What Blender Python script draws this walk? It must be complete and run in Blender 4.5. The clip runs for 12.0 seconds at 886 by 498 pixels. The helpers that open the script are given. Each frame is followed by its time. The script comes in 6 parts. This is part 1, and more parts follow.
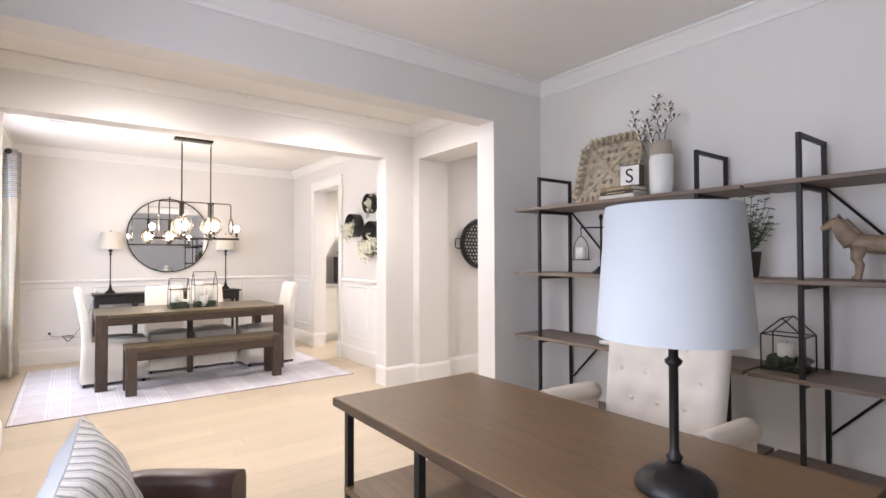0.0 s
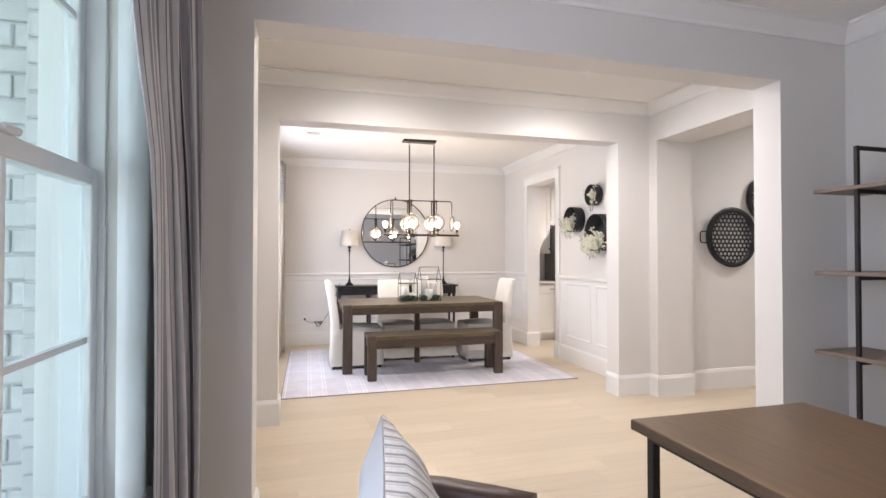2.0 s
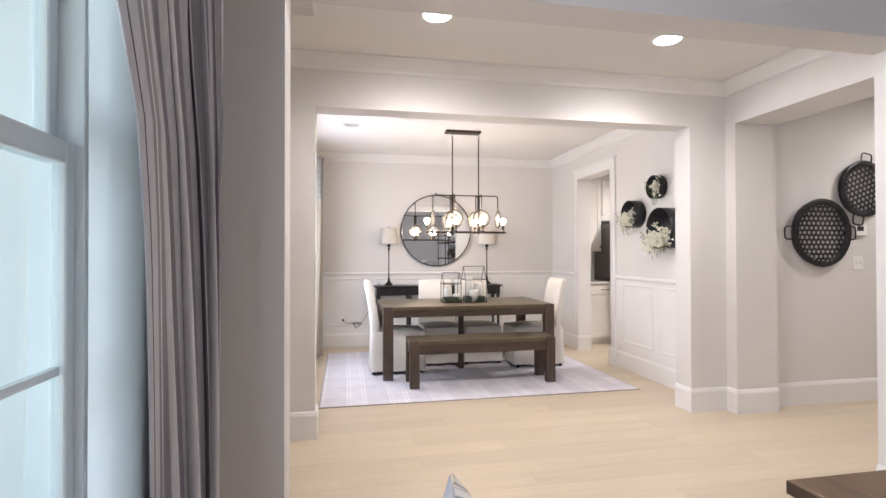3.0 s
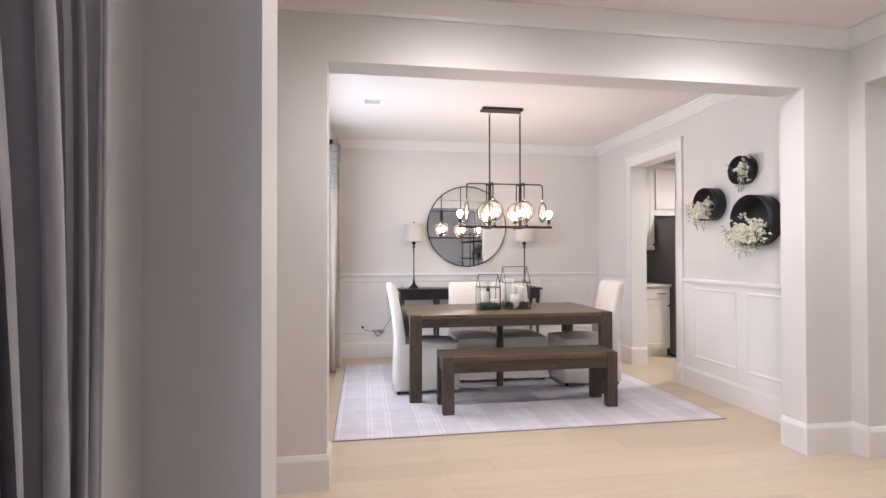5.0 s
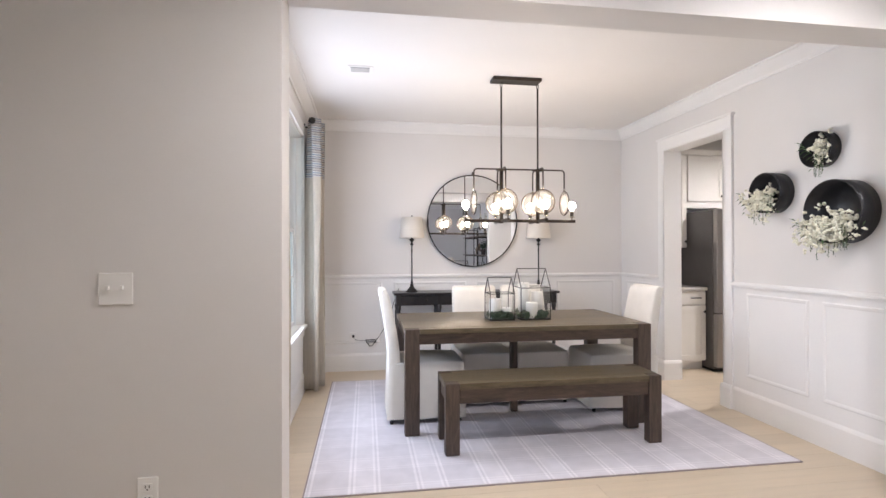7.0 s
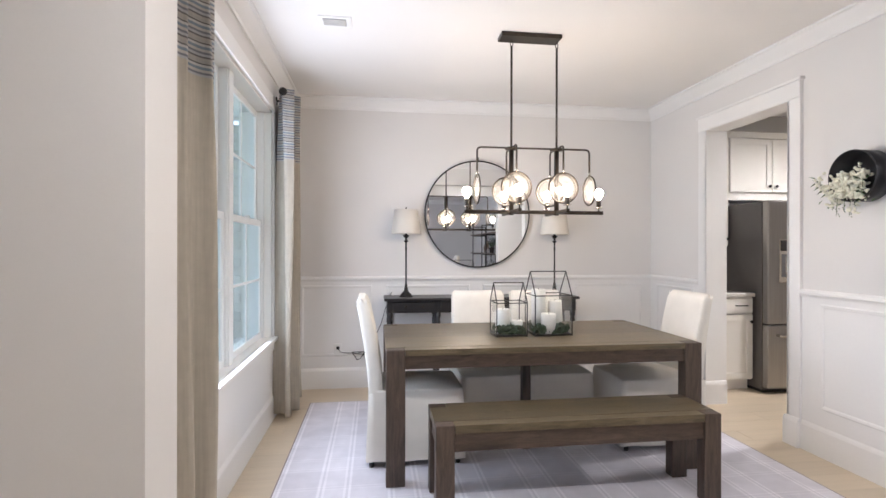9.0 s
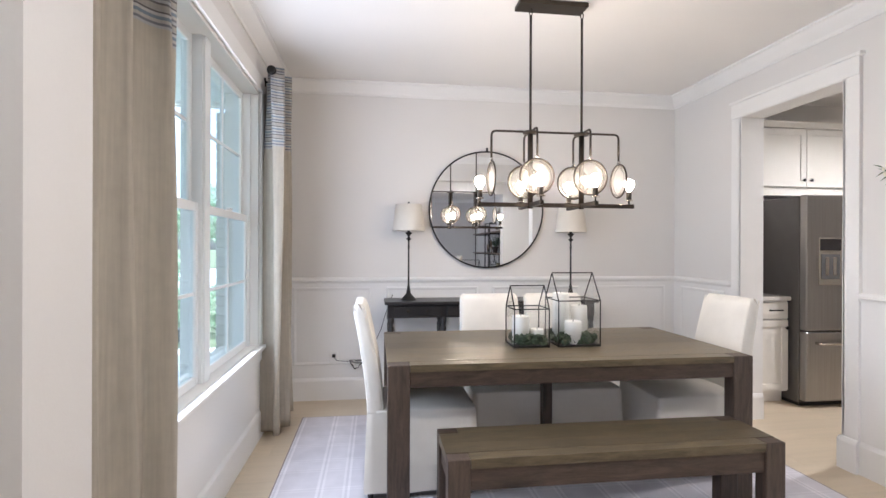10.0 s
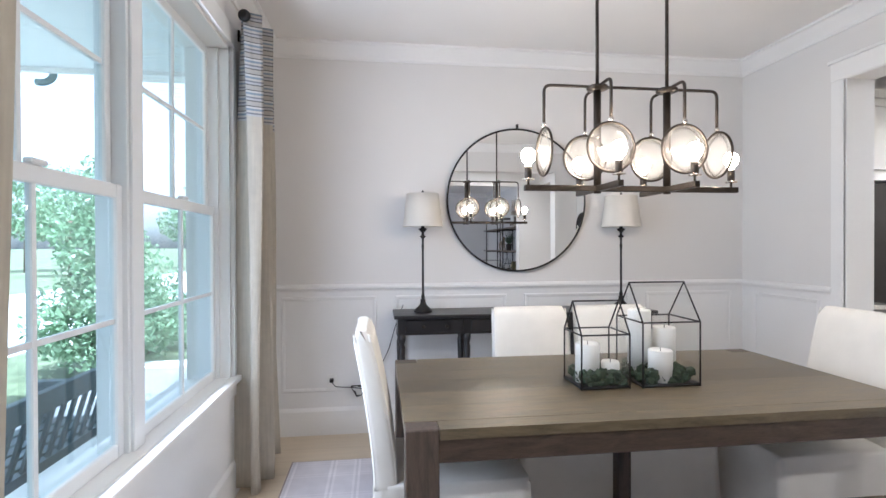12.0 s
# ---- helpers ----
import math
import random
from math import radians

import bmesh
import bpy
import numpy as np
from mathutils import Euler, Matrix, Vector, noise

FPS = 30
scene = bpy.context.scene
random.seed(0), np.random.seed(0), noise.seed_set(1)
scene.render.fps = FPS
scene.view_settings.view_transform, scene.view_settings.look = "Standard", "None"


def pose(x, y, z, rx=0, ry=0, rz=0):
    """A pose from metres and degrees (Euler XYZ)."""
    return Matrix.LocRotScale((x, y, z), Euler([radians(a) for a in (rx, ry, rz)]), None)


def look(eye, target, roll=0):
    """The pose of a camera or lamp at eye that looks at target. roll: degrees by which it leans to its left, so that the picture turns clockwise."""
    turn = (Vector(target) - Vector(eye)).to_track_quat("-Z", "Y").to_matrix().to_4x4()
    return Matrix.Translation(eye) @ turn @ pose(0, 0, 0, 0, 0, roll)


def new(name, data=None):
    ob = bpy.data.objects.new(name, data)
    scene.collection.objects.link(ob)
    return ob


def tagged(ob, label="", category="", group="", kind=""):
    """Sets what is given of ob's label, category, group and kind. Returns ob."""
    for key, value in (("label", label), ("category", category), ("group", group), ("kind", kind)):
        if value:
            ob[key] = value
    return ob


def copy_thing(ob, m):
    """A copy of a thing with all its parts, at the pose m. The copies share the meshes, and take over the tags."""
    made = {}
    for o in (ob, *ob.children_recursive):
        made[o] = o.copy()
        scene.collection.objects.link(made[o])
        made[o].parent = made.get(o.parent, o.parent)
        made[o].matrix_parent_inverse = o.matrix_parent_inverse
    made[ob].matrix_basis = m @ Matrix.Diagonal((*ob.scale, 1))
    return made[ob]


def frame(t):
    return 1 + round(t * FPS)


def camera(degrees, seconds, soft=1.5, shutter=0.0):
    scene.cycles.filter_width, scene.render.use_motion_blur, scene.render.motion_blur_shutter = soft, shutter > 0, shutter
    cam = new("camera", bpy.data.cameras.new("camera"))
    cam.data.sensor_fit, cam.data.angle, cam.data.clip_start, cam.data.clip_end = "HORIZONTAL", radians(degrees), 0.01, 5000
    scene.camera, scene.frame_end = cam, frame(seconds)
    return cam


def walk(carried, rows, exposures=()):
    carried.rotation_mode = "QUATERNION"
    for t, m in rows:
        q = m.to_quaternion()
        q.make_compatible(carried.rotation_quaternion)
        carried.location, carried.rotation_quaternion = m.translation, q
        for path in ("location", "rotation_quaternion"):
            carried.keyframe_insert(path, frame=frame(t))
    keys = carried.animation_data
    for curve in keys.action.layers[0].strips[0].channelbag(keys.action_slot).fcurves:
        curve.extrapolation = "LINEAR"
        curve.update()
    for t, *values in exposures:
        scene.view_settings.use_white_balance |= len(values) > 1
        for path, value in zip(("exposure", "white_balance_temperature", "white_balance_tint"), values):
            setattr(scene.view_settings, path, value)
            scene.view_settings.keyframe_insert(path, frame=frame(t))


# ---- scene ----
cam = camera(83.0, 12.0)
PATH = [
    (0, (0.104, 0.569, 1.314), (1.298, 2.173, 1.35), -0.2),
    (0.5, (0.086, 0.615, 1.315), (1.097, 2.34, 1.35), -0.2),
    (1, (0.039, 0.714, 1.311), (0.836, 2.548, 1.342), -0.1),
    (1.5, (-0.024, 0.857, 1.301), (0.59, 2.76, 1.332), 0.0),
    (2, (-0.071, 1.009, 1.291), (0.453, 2.939, 1.321), 0.0),
    (2.5, (-0.074, 1.207, 1.299), (0.385, 3.154, 1.322), -0.1),
    (3, (-0.081, 1.408, 1.298), (0.305, 3.37, 1.32), -0.1),
    (3.2, (-0.093, 1.479, 1.291), (0.268, 3.446, 1.318), -0.1),
    (5, (-0.086, 2.248, 1.279), (0.227, 4.223, 1.303), -0.1),
    (5.5, (-0.078, 2.456, 1.259), (0.229, 4.432, 1.288), 0.1),
    (6, (-0.081, 2.654, 1.266), (0.228, 4.63, 1.294), 0.1),
    (6.5, (-0.044, 2.839, 1.298), (0.264, 4.815, 1.308), 0.0),
    (7, (0.037, 3.044, 1.309), (0.342, 5.021, 1.316), -0.1),
    (7.5, (0.095, 3.216, 1.315), (0.379, 5.196, 1.318), -0.1),
    (9.5, (0.266, 4.015, 1.307), (0.532, 5.997, 1.305), 0.1),
    (10, (0.247, 4.218, 1.3), (0.516, 6.2, 1.298), 0.2),
    (10.5, (0.212, 4.422, 1.299), (0.485, 6.403, 1.297), -0.0),
    (11, (0.21, 4.619, 1.304), (0.483, 6.6, 1.293), -0.1),
    (11.5, (0.231, 4.826, 1.312), (0.5, 6.808, 1.301), -0.1),
    (12, (0.229, 5.029, 1.318), (0.484, 7.013, 1.304), -0.2),
]
walk(cam, [(t, look(eye, target, roll)) for t, eye, target, roll in PATH],
     exposures=[(0, 2.36, 6200, 17), (2, 2.12, 6100, 16), (3, 2.02, 6100, 17), (5, 1.88, 6050, 20), (7.5, 1.93, 5850, 15), (9.5, 1.89, 5800, 14), (12, 1.82, 5500, 12)])

# ---- world, sun and large lights ----
world = bpy.data.worlds.new("sky")
scene.world = world
world.use_nodes = True
wn = world.node_tree
sky = wn.nodes.new("ShaderNodeTexSky")
sky.sky_type = 'NISHITA'
sky.sun_disc = False
sky.dust_density = 3.0
sky.sun_elevation = radians(54)
sky.sun_rotation = radians(100)
haze = wn.nodes.new("ShaderNodeHueSaturation")
haze.inputs["Saturation"].default_value, haze.inputs["Value"].default_value = 0.35, 1.25
wn.links.new(sky.outputs[0], haze.inputs["Color"])
wn.links.new(haze.outputs[0], wn.nodes["Background"].inputs[0])
wn.nodes["Background"].inputs[1].default_value = 0.15
sun_data = bpy.data.lights.new("sun", 'SUN')
sun_data.energy, sun_data.angle, sun_data.color = 5.0, radians(0.6), (1.0, 0.96, 0.9)
sun = new("sun", sun_data)
sun.matrix_world = look((3, -8, 12), (0, 0, 0))


def area_lamp(name, m, w, h, power, color):
    d = bpy.data.lights.new(name, 'AREA')
    d.shape, d.size, d.size_y, d.energy, d.color = 'RECTANGLE', w, h, power, color
    o = new(name, d)
    o.matrix_world = m
    return o


SKYLIGHT = (0.86, 0.88, 1.0)
area_lamp("study_window_light", look((-0.53, 1.40, 1.49), (1.0, 1.40, 1.49)), 1.36, 1.7, 8.8, SKYLIGHT)
area_lamp("dining_window_light", look((-0.53, 6.83, 1.49), (1.0, 6.83, 1.49)), 1.46, 1.7, 8.8, (0.90, 0.93, 1.0))

# ---- materials ----


def material(name, color, rough=0.6, metal=0.0, vary=0.06, scale=6.0, bump=0.1, fine=120.0, stretch=(1, 1, 1), spec=0.5, random_each=0.0, distort=0.0, knots=0.0):
    m = bpy.data.materials.new(name)
    m.use_nodes = True
    t = m.node_tree
    b = t.nodes["Principled BSDF"]
    b.inputs["Metallic"].default_value = metal
    b.inputs["Specular IOR Level"].default_value = spec
    co = t.nodes.new("ShaderNodeTexCoord")
    mp = t.nodes.new("ShaderNodeMapping")
    mp.inputs["Scale"].default_value = stretch
    t.links.new(co.outputs["Object"], mp.inputs[0])
    n1, n2 = t.nodes.new("ShaderNodeTexNoise"), t.nodes.new("ShaderNodeTexNoise")
    n1.inputs["Scale"].default_value, n1.inputs["Detail"].default_value = scale, 5
    n1.inputs["Distortion"].default_value = distort
    n2.inputs["Scale"].default_value, n2.inputs["Detail"].default_value = fine, 3
    t.links.new(mp.outputs[0], n1.inputs[0]), t.links.new(mp.outputs[0], n2.inputs[0])
    add = t.nodes.new("ShaderNodeMath")
    add.operation = 'MULTIPLY_ADD'
    add.inputs[1].default_value = 0.35
    t.links.new(n2.outputs[0], add.inputs[0]), t.links.new(n1.outputs[0], add.inputs[2])
    ramp = t.nodes.new("ShaderNodeMapRange")
    ramp.inputs[1].default_value, ramp.inputs[2].default_value = 0.35, 1.0
    ramp.inputs[3].default_value, ramp.inputs[4].default_value = 1 - 2 * vary, 1 + 2 * vary
    t.links.new(add.outputs[0], ramp.inputs[0])
    value = ramp.outputs[0]
    if random_each:
        info = t.nodes.new("ShaderNodeObjectInfo")
        rr = t.nodes.new("ShaderNodeMapRange")
        rr.inputs[3].default_value, rr.inputs[4].default_value = 1 - random_each, 1 + random_each
        t.links.new(info.outputs["Random"], rr.inputs[0])
        mul = t.nodes.new("ShaderNodeMath")
        mul.operation = 'MULTIPLY'
        t.links.new(value, mul.inputs[0]), t.links.new(rr.outputs[0], mul.inputs[1])
        value = mul.outputs[0]
    if knots:
        vo, kr, km = t.nodes.new("ShaderNodeTexVoronoi"), t.nodes.new("ShaderNodeMapRange"), t.nodes.new("ShaderNodeMath")
        vo.inputs["Scale"].default_value = knots
        kr.inputs[1].default_value, kr.inputs[2].default_value, kr.inputs[3].default_value = 0.05, 0.16, 0.35
        km.operation = 'MULTIPLY'
        t.links.new(mp.outputs[0], vo.inputs[0]), t.links.new(vo.outputs["Distance"], kr.inputs[0])
        t.links.new(value, km.inputs[0]), t.links.new(kr.outputs[0], km.inputs[1])
        value = km.outputs[0]
    mix = t.nodes.new("ShaderNodeVectorMath")
    mix.operation = 'SCALE'
    mix.inputs[0].default_value = color
    t.links.new(value, mix.inputs["Scale"])
    t.links.new(mix.outputs[0], b.inputs["Base Color"])
    r2 = t.nodes.new("ShaderNodeMapRange")
    r2.inputs[3].default_value, r2.inputs[4].default_value = max(0.02, rough - 0.08), min(1, rough + 0.08)
    t.links.new(n1.outputs[0], r2.inputs[0]), t.links.new(r2.outputs[0], b.inputs["Roughness"])
    if bump:
        bp = t.nodes.new("ShaderNodeBump")
        bp.inputs["Strength"].default_value, bp.inputs["Distance"].default_value = bump, 0.004
        t.links.new(n2.outputs[0], bp.inputs["Height"]), t.links.new(bp.outputs[0], b.inputs["Normal"])
    return m


def glass_material(name, tint=(1, 1, 1), rough=0.0):
    """Thin clear pane: mostly passes light, with a Fresnel gloss."""
    m = bpy.data.materials.new(name)
    m.use_nodes = True
    t = m.node_tree
    t.nodes.remove(t.nodes["Principled BSDF"])
    tr, gl, fr, pw, mx = (t.nodes.new(k) for k in ("ShaderNodeBsdfTransparent", "ShaderNodeBsdfGlossy", "ShaderNodeLayerWeight", "ShaderNodeMath", "ShaderNodeMixShader"))
    tr.inputs[0].default_value = (*tint, 1)
    gl.inputs["Roughness"].default_value = rough
    pw.operation = 'POWER'
    pw.inputs[1].default_value = 4.0
    t.links.new(fr.outputs["Facing"], pw.inputs[0])
    ad = t.nodes.new("ShaderNodeMath")
    ad.operation = 'MULTIPLY_ADD'
    ad.inputs[1].default_value, ad.inputs[2].default_value = 0.7, 0.05
    t.links.new(pw.outputs[0], ad.inputs[0])
    t.links.new(ad.outputs[0], mx.inputs[0]), t.links.new(tr.outputs[0], mx.inputs[1]), t.links.new(gl.outputs[0], mx.inputs[2])
    t.links.new(mx.outputs[0], t.nodes["Material Output"].inputs[0])
    return m


def with_translucency(m, share):
    """Lets light from behind glow softly through cloth."""
    t = m.node_tree
    out = t.nodes["Material Output"].inputs[0]
    last = out.links[0].from_socket
    tl, mx = t.nodes.new("ShaderNodeBsdfTranslucent"), t.nodes.new("ShaderNodeMixShader")
    base = t.nodes["Principled BSDF"].inputs["Base Color"]
    if base.is_linked:
        t.links.new(base.links[0].from_socket, tl.inputs[0])
    mx.inputs[0].default_value = share
    t.links.new(last, mx.inputs[1]), t.links.new(tl.outputs[0], mx.inputs[2]), t.links.new(mx.outputs[0], out)
    return m


def lens_material(name):
    """Seeded glass: clear, with a faint milky scatter."""
    m = glass_material(name, (0.97, 0.97, 0.95), 0.05)
    t = m.node_tree
    last = t.nodes["Material Output"].inputs[0].links[0].from_socket
    tl, mx = t.nodes.new("ShaderNodeBsdfTranslucent"), t.nodes.new("ShaderNodeMixShader")
    ns, mr = t.nodes.new("ShaderNodeTexNoise"), t.nodes.new("ShaderNodeMapRange")
    ns.inputs["Scale"].default_value = 45
    mr.inputs[1].default_value, mr.inputs[2].default_value, mr.inputs[3].default_value, mr.inputs[4].default_value = 0.35, 0.75, 0.03, 0.08
    t.links.new(ns.outputs[0], mr.inputs[0]), t.links.new(mr.outputs[0], mx.inputs[0])
    df, half = t.nodes.new("ShaderNodeBsdfDiffuse"), t.nodes.new("ShaderNodeMixShader")
    half.inputs[0].default_value = 0.55
    t.links.new(tl.outputs[0], half.inputs[1]), t.links.new(df.outputs[0], half.inputs[2])
    t.links.new(last, mx.inputs[1]), t.links.new(half.outputs[0], mx.inputs[2])
    t.links.new(mx.outputs[0], t.nodes["Material Output"].inputs[0])
    return m


def glow_material(name, color, strength):
    m = bpy.data.materials.new(name)
    m.use_nodes = True
    b = m.node_tree.nodes["Principled BSDF"]
    b.inputs["Emission Color"].default_value, b.inputs["Emission Strength"].default_value = (*color, 1), strength
    return m


def striped_material(name, coord, stops, period, rough=0.85, above=None, below=(0.4, 0.36, 0.3)):
    """Woven stripes along u (coord 0) or v (coord 1) of the cloth, in metres; with above set, the stripes run only over that height."""
    m = bpy.data.materials.new(name)
    m.use_nodes = True
    t = m.node_tree
    b = t.nodes["Principled BSDF"]
    b.inputs["Roughness"].default_value = rough
    b.inputs["Specular IOR Level"].default_value = 0.15
    uv = t.nodes.new("ShaderNodeUVMap")
    sp = t.nodes.new("ShaderNodeSeparateXYZ")
    t.links.new(uv.outputs[0], sp.inputs[0])
    md = t.nodes.new("ShaderNodeMath")
    md.operation = 'MULTIPLY'
    md.inputs[1].default_value = 1 / period
    t.links.new(sp.outputs[coord], md.inputs[0])
    fc = t.nodes.new("ShaderNodeMath")
    fc.operation = 'FRACT'
    t.links.new(md.outputs[0], fc.inputs[0])
    cr = t.nodes.new("ShaderNodeValToRGB")
    cr.color_ramp.interpolation = 'CONSTANT'
    el = cr.color_ramp.elements
    el[0].position, el[0].color = stops[0][0], (*stops[0][1], 1)
    el[1].position, el[1].color = stops[1][0], (*stops[1][1], 1)
    for p, c in stops[2:]:
        e = el.new(p)
        e.color = (*c, 1)
    t.links.new(fc.outputs[0], cr.inputs[0])
    out = cr.outputs[0]
    if above is not None:
        gt = t.nodes.new("ShaderNodeMath")
        gt.operation = 'GREATER_THAN'
        gt.inputs[1].default_value = above
        t.links.new(sp.outputs[1], gt.inputs[0])
        mx = t.nodes.new("ShaderNodeMix")
        mx.data_type = 'RGBA'
        mx.inputs[6].default_value = (*below, 1)
        t.links.new(gt.outputs[0], mx.inputs[0]), t.links.new(out, mx.inputs[7])
        out = mx.outputs[2]
    ns = t.nodes.new("ShaderNodeTexNoise")
    ns.inputs["Scale"].default_value = 25
    ns.inputs["Detail"].default_value = 6
    co = t.nodes.new("ShaderNodeTexCoord")
    t.links.new(co.outputs["Object"], ns.inputs[0])
    mr = t.nodes.new("ShaderNodeMapRange")
    mr.inputs[3].default_value, mr.inputs[4].default_value = 0.9, 1.1
    t.links.new(ns.outputs[0], mr.inputs[0])
    mp, slub, sr, both = (t.nodes.new(k) for k in ("ShaderNodeMapping", "ShaderNodeTexNoise", "ShaderNodeMapRange", "ShaderNodeMath"))
    mp.inputs["Scale"].default_value = (90, 90, 4)
    slub.inputs["Scale"].default_value, slub.inputs["Detail"].default_value = 1.0, 3
    sr.inputs[1].default_value, sr.inputs[2].default_value, sr.inputs[3].default_value, sr.inputs[4].default_value = 0.3, 0.7, 0.93, 1.07
    both.operation = 'MULTIPLY'
    t.links.new(co.outputs["Object"], mp.inputs[0]), t.links.new(mp.outputs[0], slub.inputs[0]), t.links.new(slub.outputs[0], sr.inputs[0])
    t.links.new(mr.outputs[0], both.inputs[0]), t.links.new(sr.outputs[0], both.inputs[1])
    sc = t.nodes.new("ShaderNodeVectorMath")
    sc.operation = 'SCALE'
    t.links.new(out, sc.inputs[0]), t.links.new(both.outputs[0], sc.inputs["Scale"])
    t.links.new(sc.outputs[0], b.inputs["Base Color"])
    wv = t.nodes.new("ShaderNodeTexNoise")
    wv.inputs["Scale"].default_value = 350
    t.links.new(co.outputs["Object"], wv.inputs[0])
    bp = t.nodes.new("ShaderNodeBump")
    bp.inputs["Strength"].default_value, bp.inputs["Distance"].default_value = 0.25, 0.003
    t.links.new(wv.outputs[0], bp.inputs["Height"]), t.links.new(bp.outputs[0], b.inputs["Normal"])
    return m


WALL = material("greige_paint", (0.71, 0.69, 0.665), 0.55, vary=0.015, scale=1.5, bump=0.05, fine=160)
CEIL = material("ceiling_paint", (0.80, 0.78, 0.75), 0.8, vary=0.015, scale=1.2, bump=0.06, fine=140)
TRIM = material("white_trim_paint", (0.80, 0.79, 0.77), 0.35, vary=0.015, scale=2, bump=0.03, fine=60)
VINYL = material("white_window_frame", (0.80, 0.82, 0.83), 0.35, vary=0.01, scale=3, bump=0.02)
OAK = material("pale_oak_floor", (0.60, 0.505, 0.375), 0.36, vary=0.04, scale=3, bump=0.04, fine=40, stretch=(0.6, 9, 9), random_each=0.05)
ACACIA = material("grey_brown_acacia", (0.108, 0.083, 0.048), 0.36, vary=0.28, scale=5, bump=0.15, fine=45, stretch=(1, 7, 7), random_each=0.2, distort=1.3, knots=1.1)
# Same acacia for aprons and legs, coloured darker than the top boards.
ACACIA_X = material("darker_acacia_apron", (0.070, 0.047, 0.034), 0.5, vary=0.32, scale=5, bump=0.15, fine=45, stretch=(1, 7, 7), random_each=0.12, distort=1.3, knots=1.1)
ACACIA_Z = material("darker_acacia_upright", (0.072, 0.050, 0.037), 0.5, vary=0.3, scale=5, bump=0.15, fine=45, stretch=(7, 7, 1), random_each=0.14, distort=1.3, knots=1.1)
DESKWOOD = material("walnut_desk_top", (0.160, 0.092, 0.042), 0.36, vary=0.2, scale=4, bump=0.08, fine=40, stretch=(7, 0.7, 7), distort=1.0)
SHELFWOOD = material("brown_shelf_board", (0.17, 0.128, 0.098), 0.5, vary=0.15, scale=4, bump=0.1, fine=40, stretch=(9, 0.8, 9))
IRON = material("blackened_iron", (0.025, 0.023, 0.022), 0.45, metal=0.6, vary=0.15, scale=20, bump=0.08)
BRONZE = material("dark_bronze", (0.055, 0.045, 0.036), 0.4, metal=0.8, vary=0.15, scale=20, bump=0.05)
NICKEL = material("polished_nickel", (0.6, 0.56, 0.5), 0.2, metal=1.0, vary=0.05, bump=0)
BLACKWOOD = material("black_painted_wood", (0.018, 0.016, 0.016), 0.35, vary=0.2, scale=9, bump=0.05)
SLIP = material("cream_slipcover_cloth", (0.74, 0.71, 0.65), 0.9, vary=0.04, scale=6, bump=0.3, fine=420, spec=0.1)
SHADE = with_translucency(material("white_linen_shade", (0.54, 0.565, 0.58), 0.85, vary=0.02, scale=5, bump=0.04, fine=380, spec=0.1), 0.2)
CREAMSHADE = with_translucency(material("cream_linen_shade", (0.78, 0.74, 0.67), 0.85, vary=0.03, scale=5, bump=0.06, fine=380, spec=0.1), 0.25)
LEATHER = material("brown_leather", (0.055, 0.026, 0.018), 0.38, vary=0.2, scale=9, bump=0.2, fine=160)
TUFT = material("beige_linen_upholstery", (0.66, 0.60, 0.52), 0.9, vary=0.04, scale=7, bump=0.3, fine=350, spec=0.1)
WAX = material("white_candle_wax", (0.85, 0.83, 0.78), 0.45, vary=0.02, scale=10, bump=0.03)
MOSS = material("dark_green_moss", (0.035, 0.055, 0.03), 0.95, vary=0.4, scale=40, bump=0.6, fine=90)
LEAF = material("green_leaf", (0.075, 0.135, 0.05), 0.5, vary=0.25, scale=9, bump=0.05)
BUSHLEAF = with_translucency(material("bush_leaf", (0.23, 0.34, 0.21), 0.35, vary=0.3, scale=4, bump=0.05), 0.4)
BARK = material("bark", (0.12, 0.085, 0.06), 0.9, vary=0.25, scale=15, bump=0.5)
PETAL = material("cream_petal", (0.78, 0.76, 0.62), 0.7, vary=0.06, scale=20, bump=0.05)
BLACKTIN = material("black_metal_sheet", (0.022, 0.022, 0.024), 0.4, metal=0.4, vary=0.25, scale=12, bump=0.06)
STEEL = material("brushed_stainless_steel", (0.36, 0.345, 0.33), 0.32, metal=1.0, vary=0.06, scale=3, bump=0.04, fine=90, stretch=(30, 30, 0.6))
STEELSIDE = material("dark_grey_fridge_side", (0.12, 0.112, 0.107), 0.45, metal=0.2, vary=0.06, bump=0.05)
CABWHITE = material("white_cabinet_paint", (0.80, 0.77, 0.71), 0.35, vary=0.015, scale=2, bump=0.02)
BRICK = material("white_painted_brick", (0.62, 0.63, 0.63), 0.8, vary=0.07, scale=12, bump=0.5, fine=70, random_each=0.05)
MORTAR = material("pale_mortar", (0.60, 0.61, 0.61), 0.95, vary=0.08, scale=20, bump=0.5)
GRASS = material("lawn", (0.13, 0.16, 0.09), 0.95, vary=0.3, scale=3, bump=0.5, fine=30)
CONCRETE = material("pale_concrete", (0.62, 0.61, 0.59), 0.85, vary=0.08, scale=4, bump=0.3)
SOFFIT = material("pale_blue_porch_ceiling", (0.82, 0.86, 0.87), 0.7, vary=0.02, scale=2, bump=0.05)
PLASTIC = material("white_plastic", (0.82, 0.81, 0.78), 0.35, vary=0.01, bump=0)
PANE = glass_material("window_glass", (0.88, 0.965, 1.0))
CLEAR = glass_material("clear_glass", (0.985, 0.99, 0.985), 0.02)
LENS = lens_material("seeded_glass")
BULB = glow_material("lit_bulb", (1.0, 0.79, 0.56), 40)
DOWNLIGHT = glow_material("lit_downlight_lens", (1.0, 0.94, 0.84), 40)
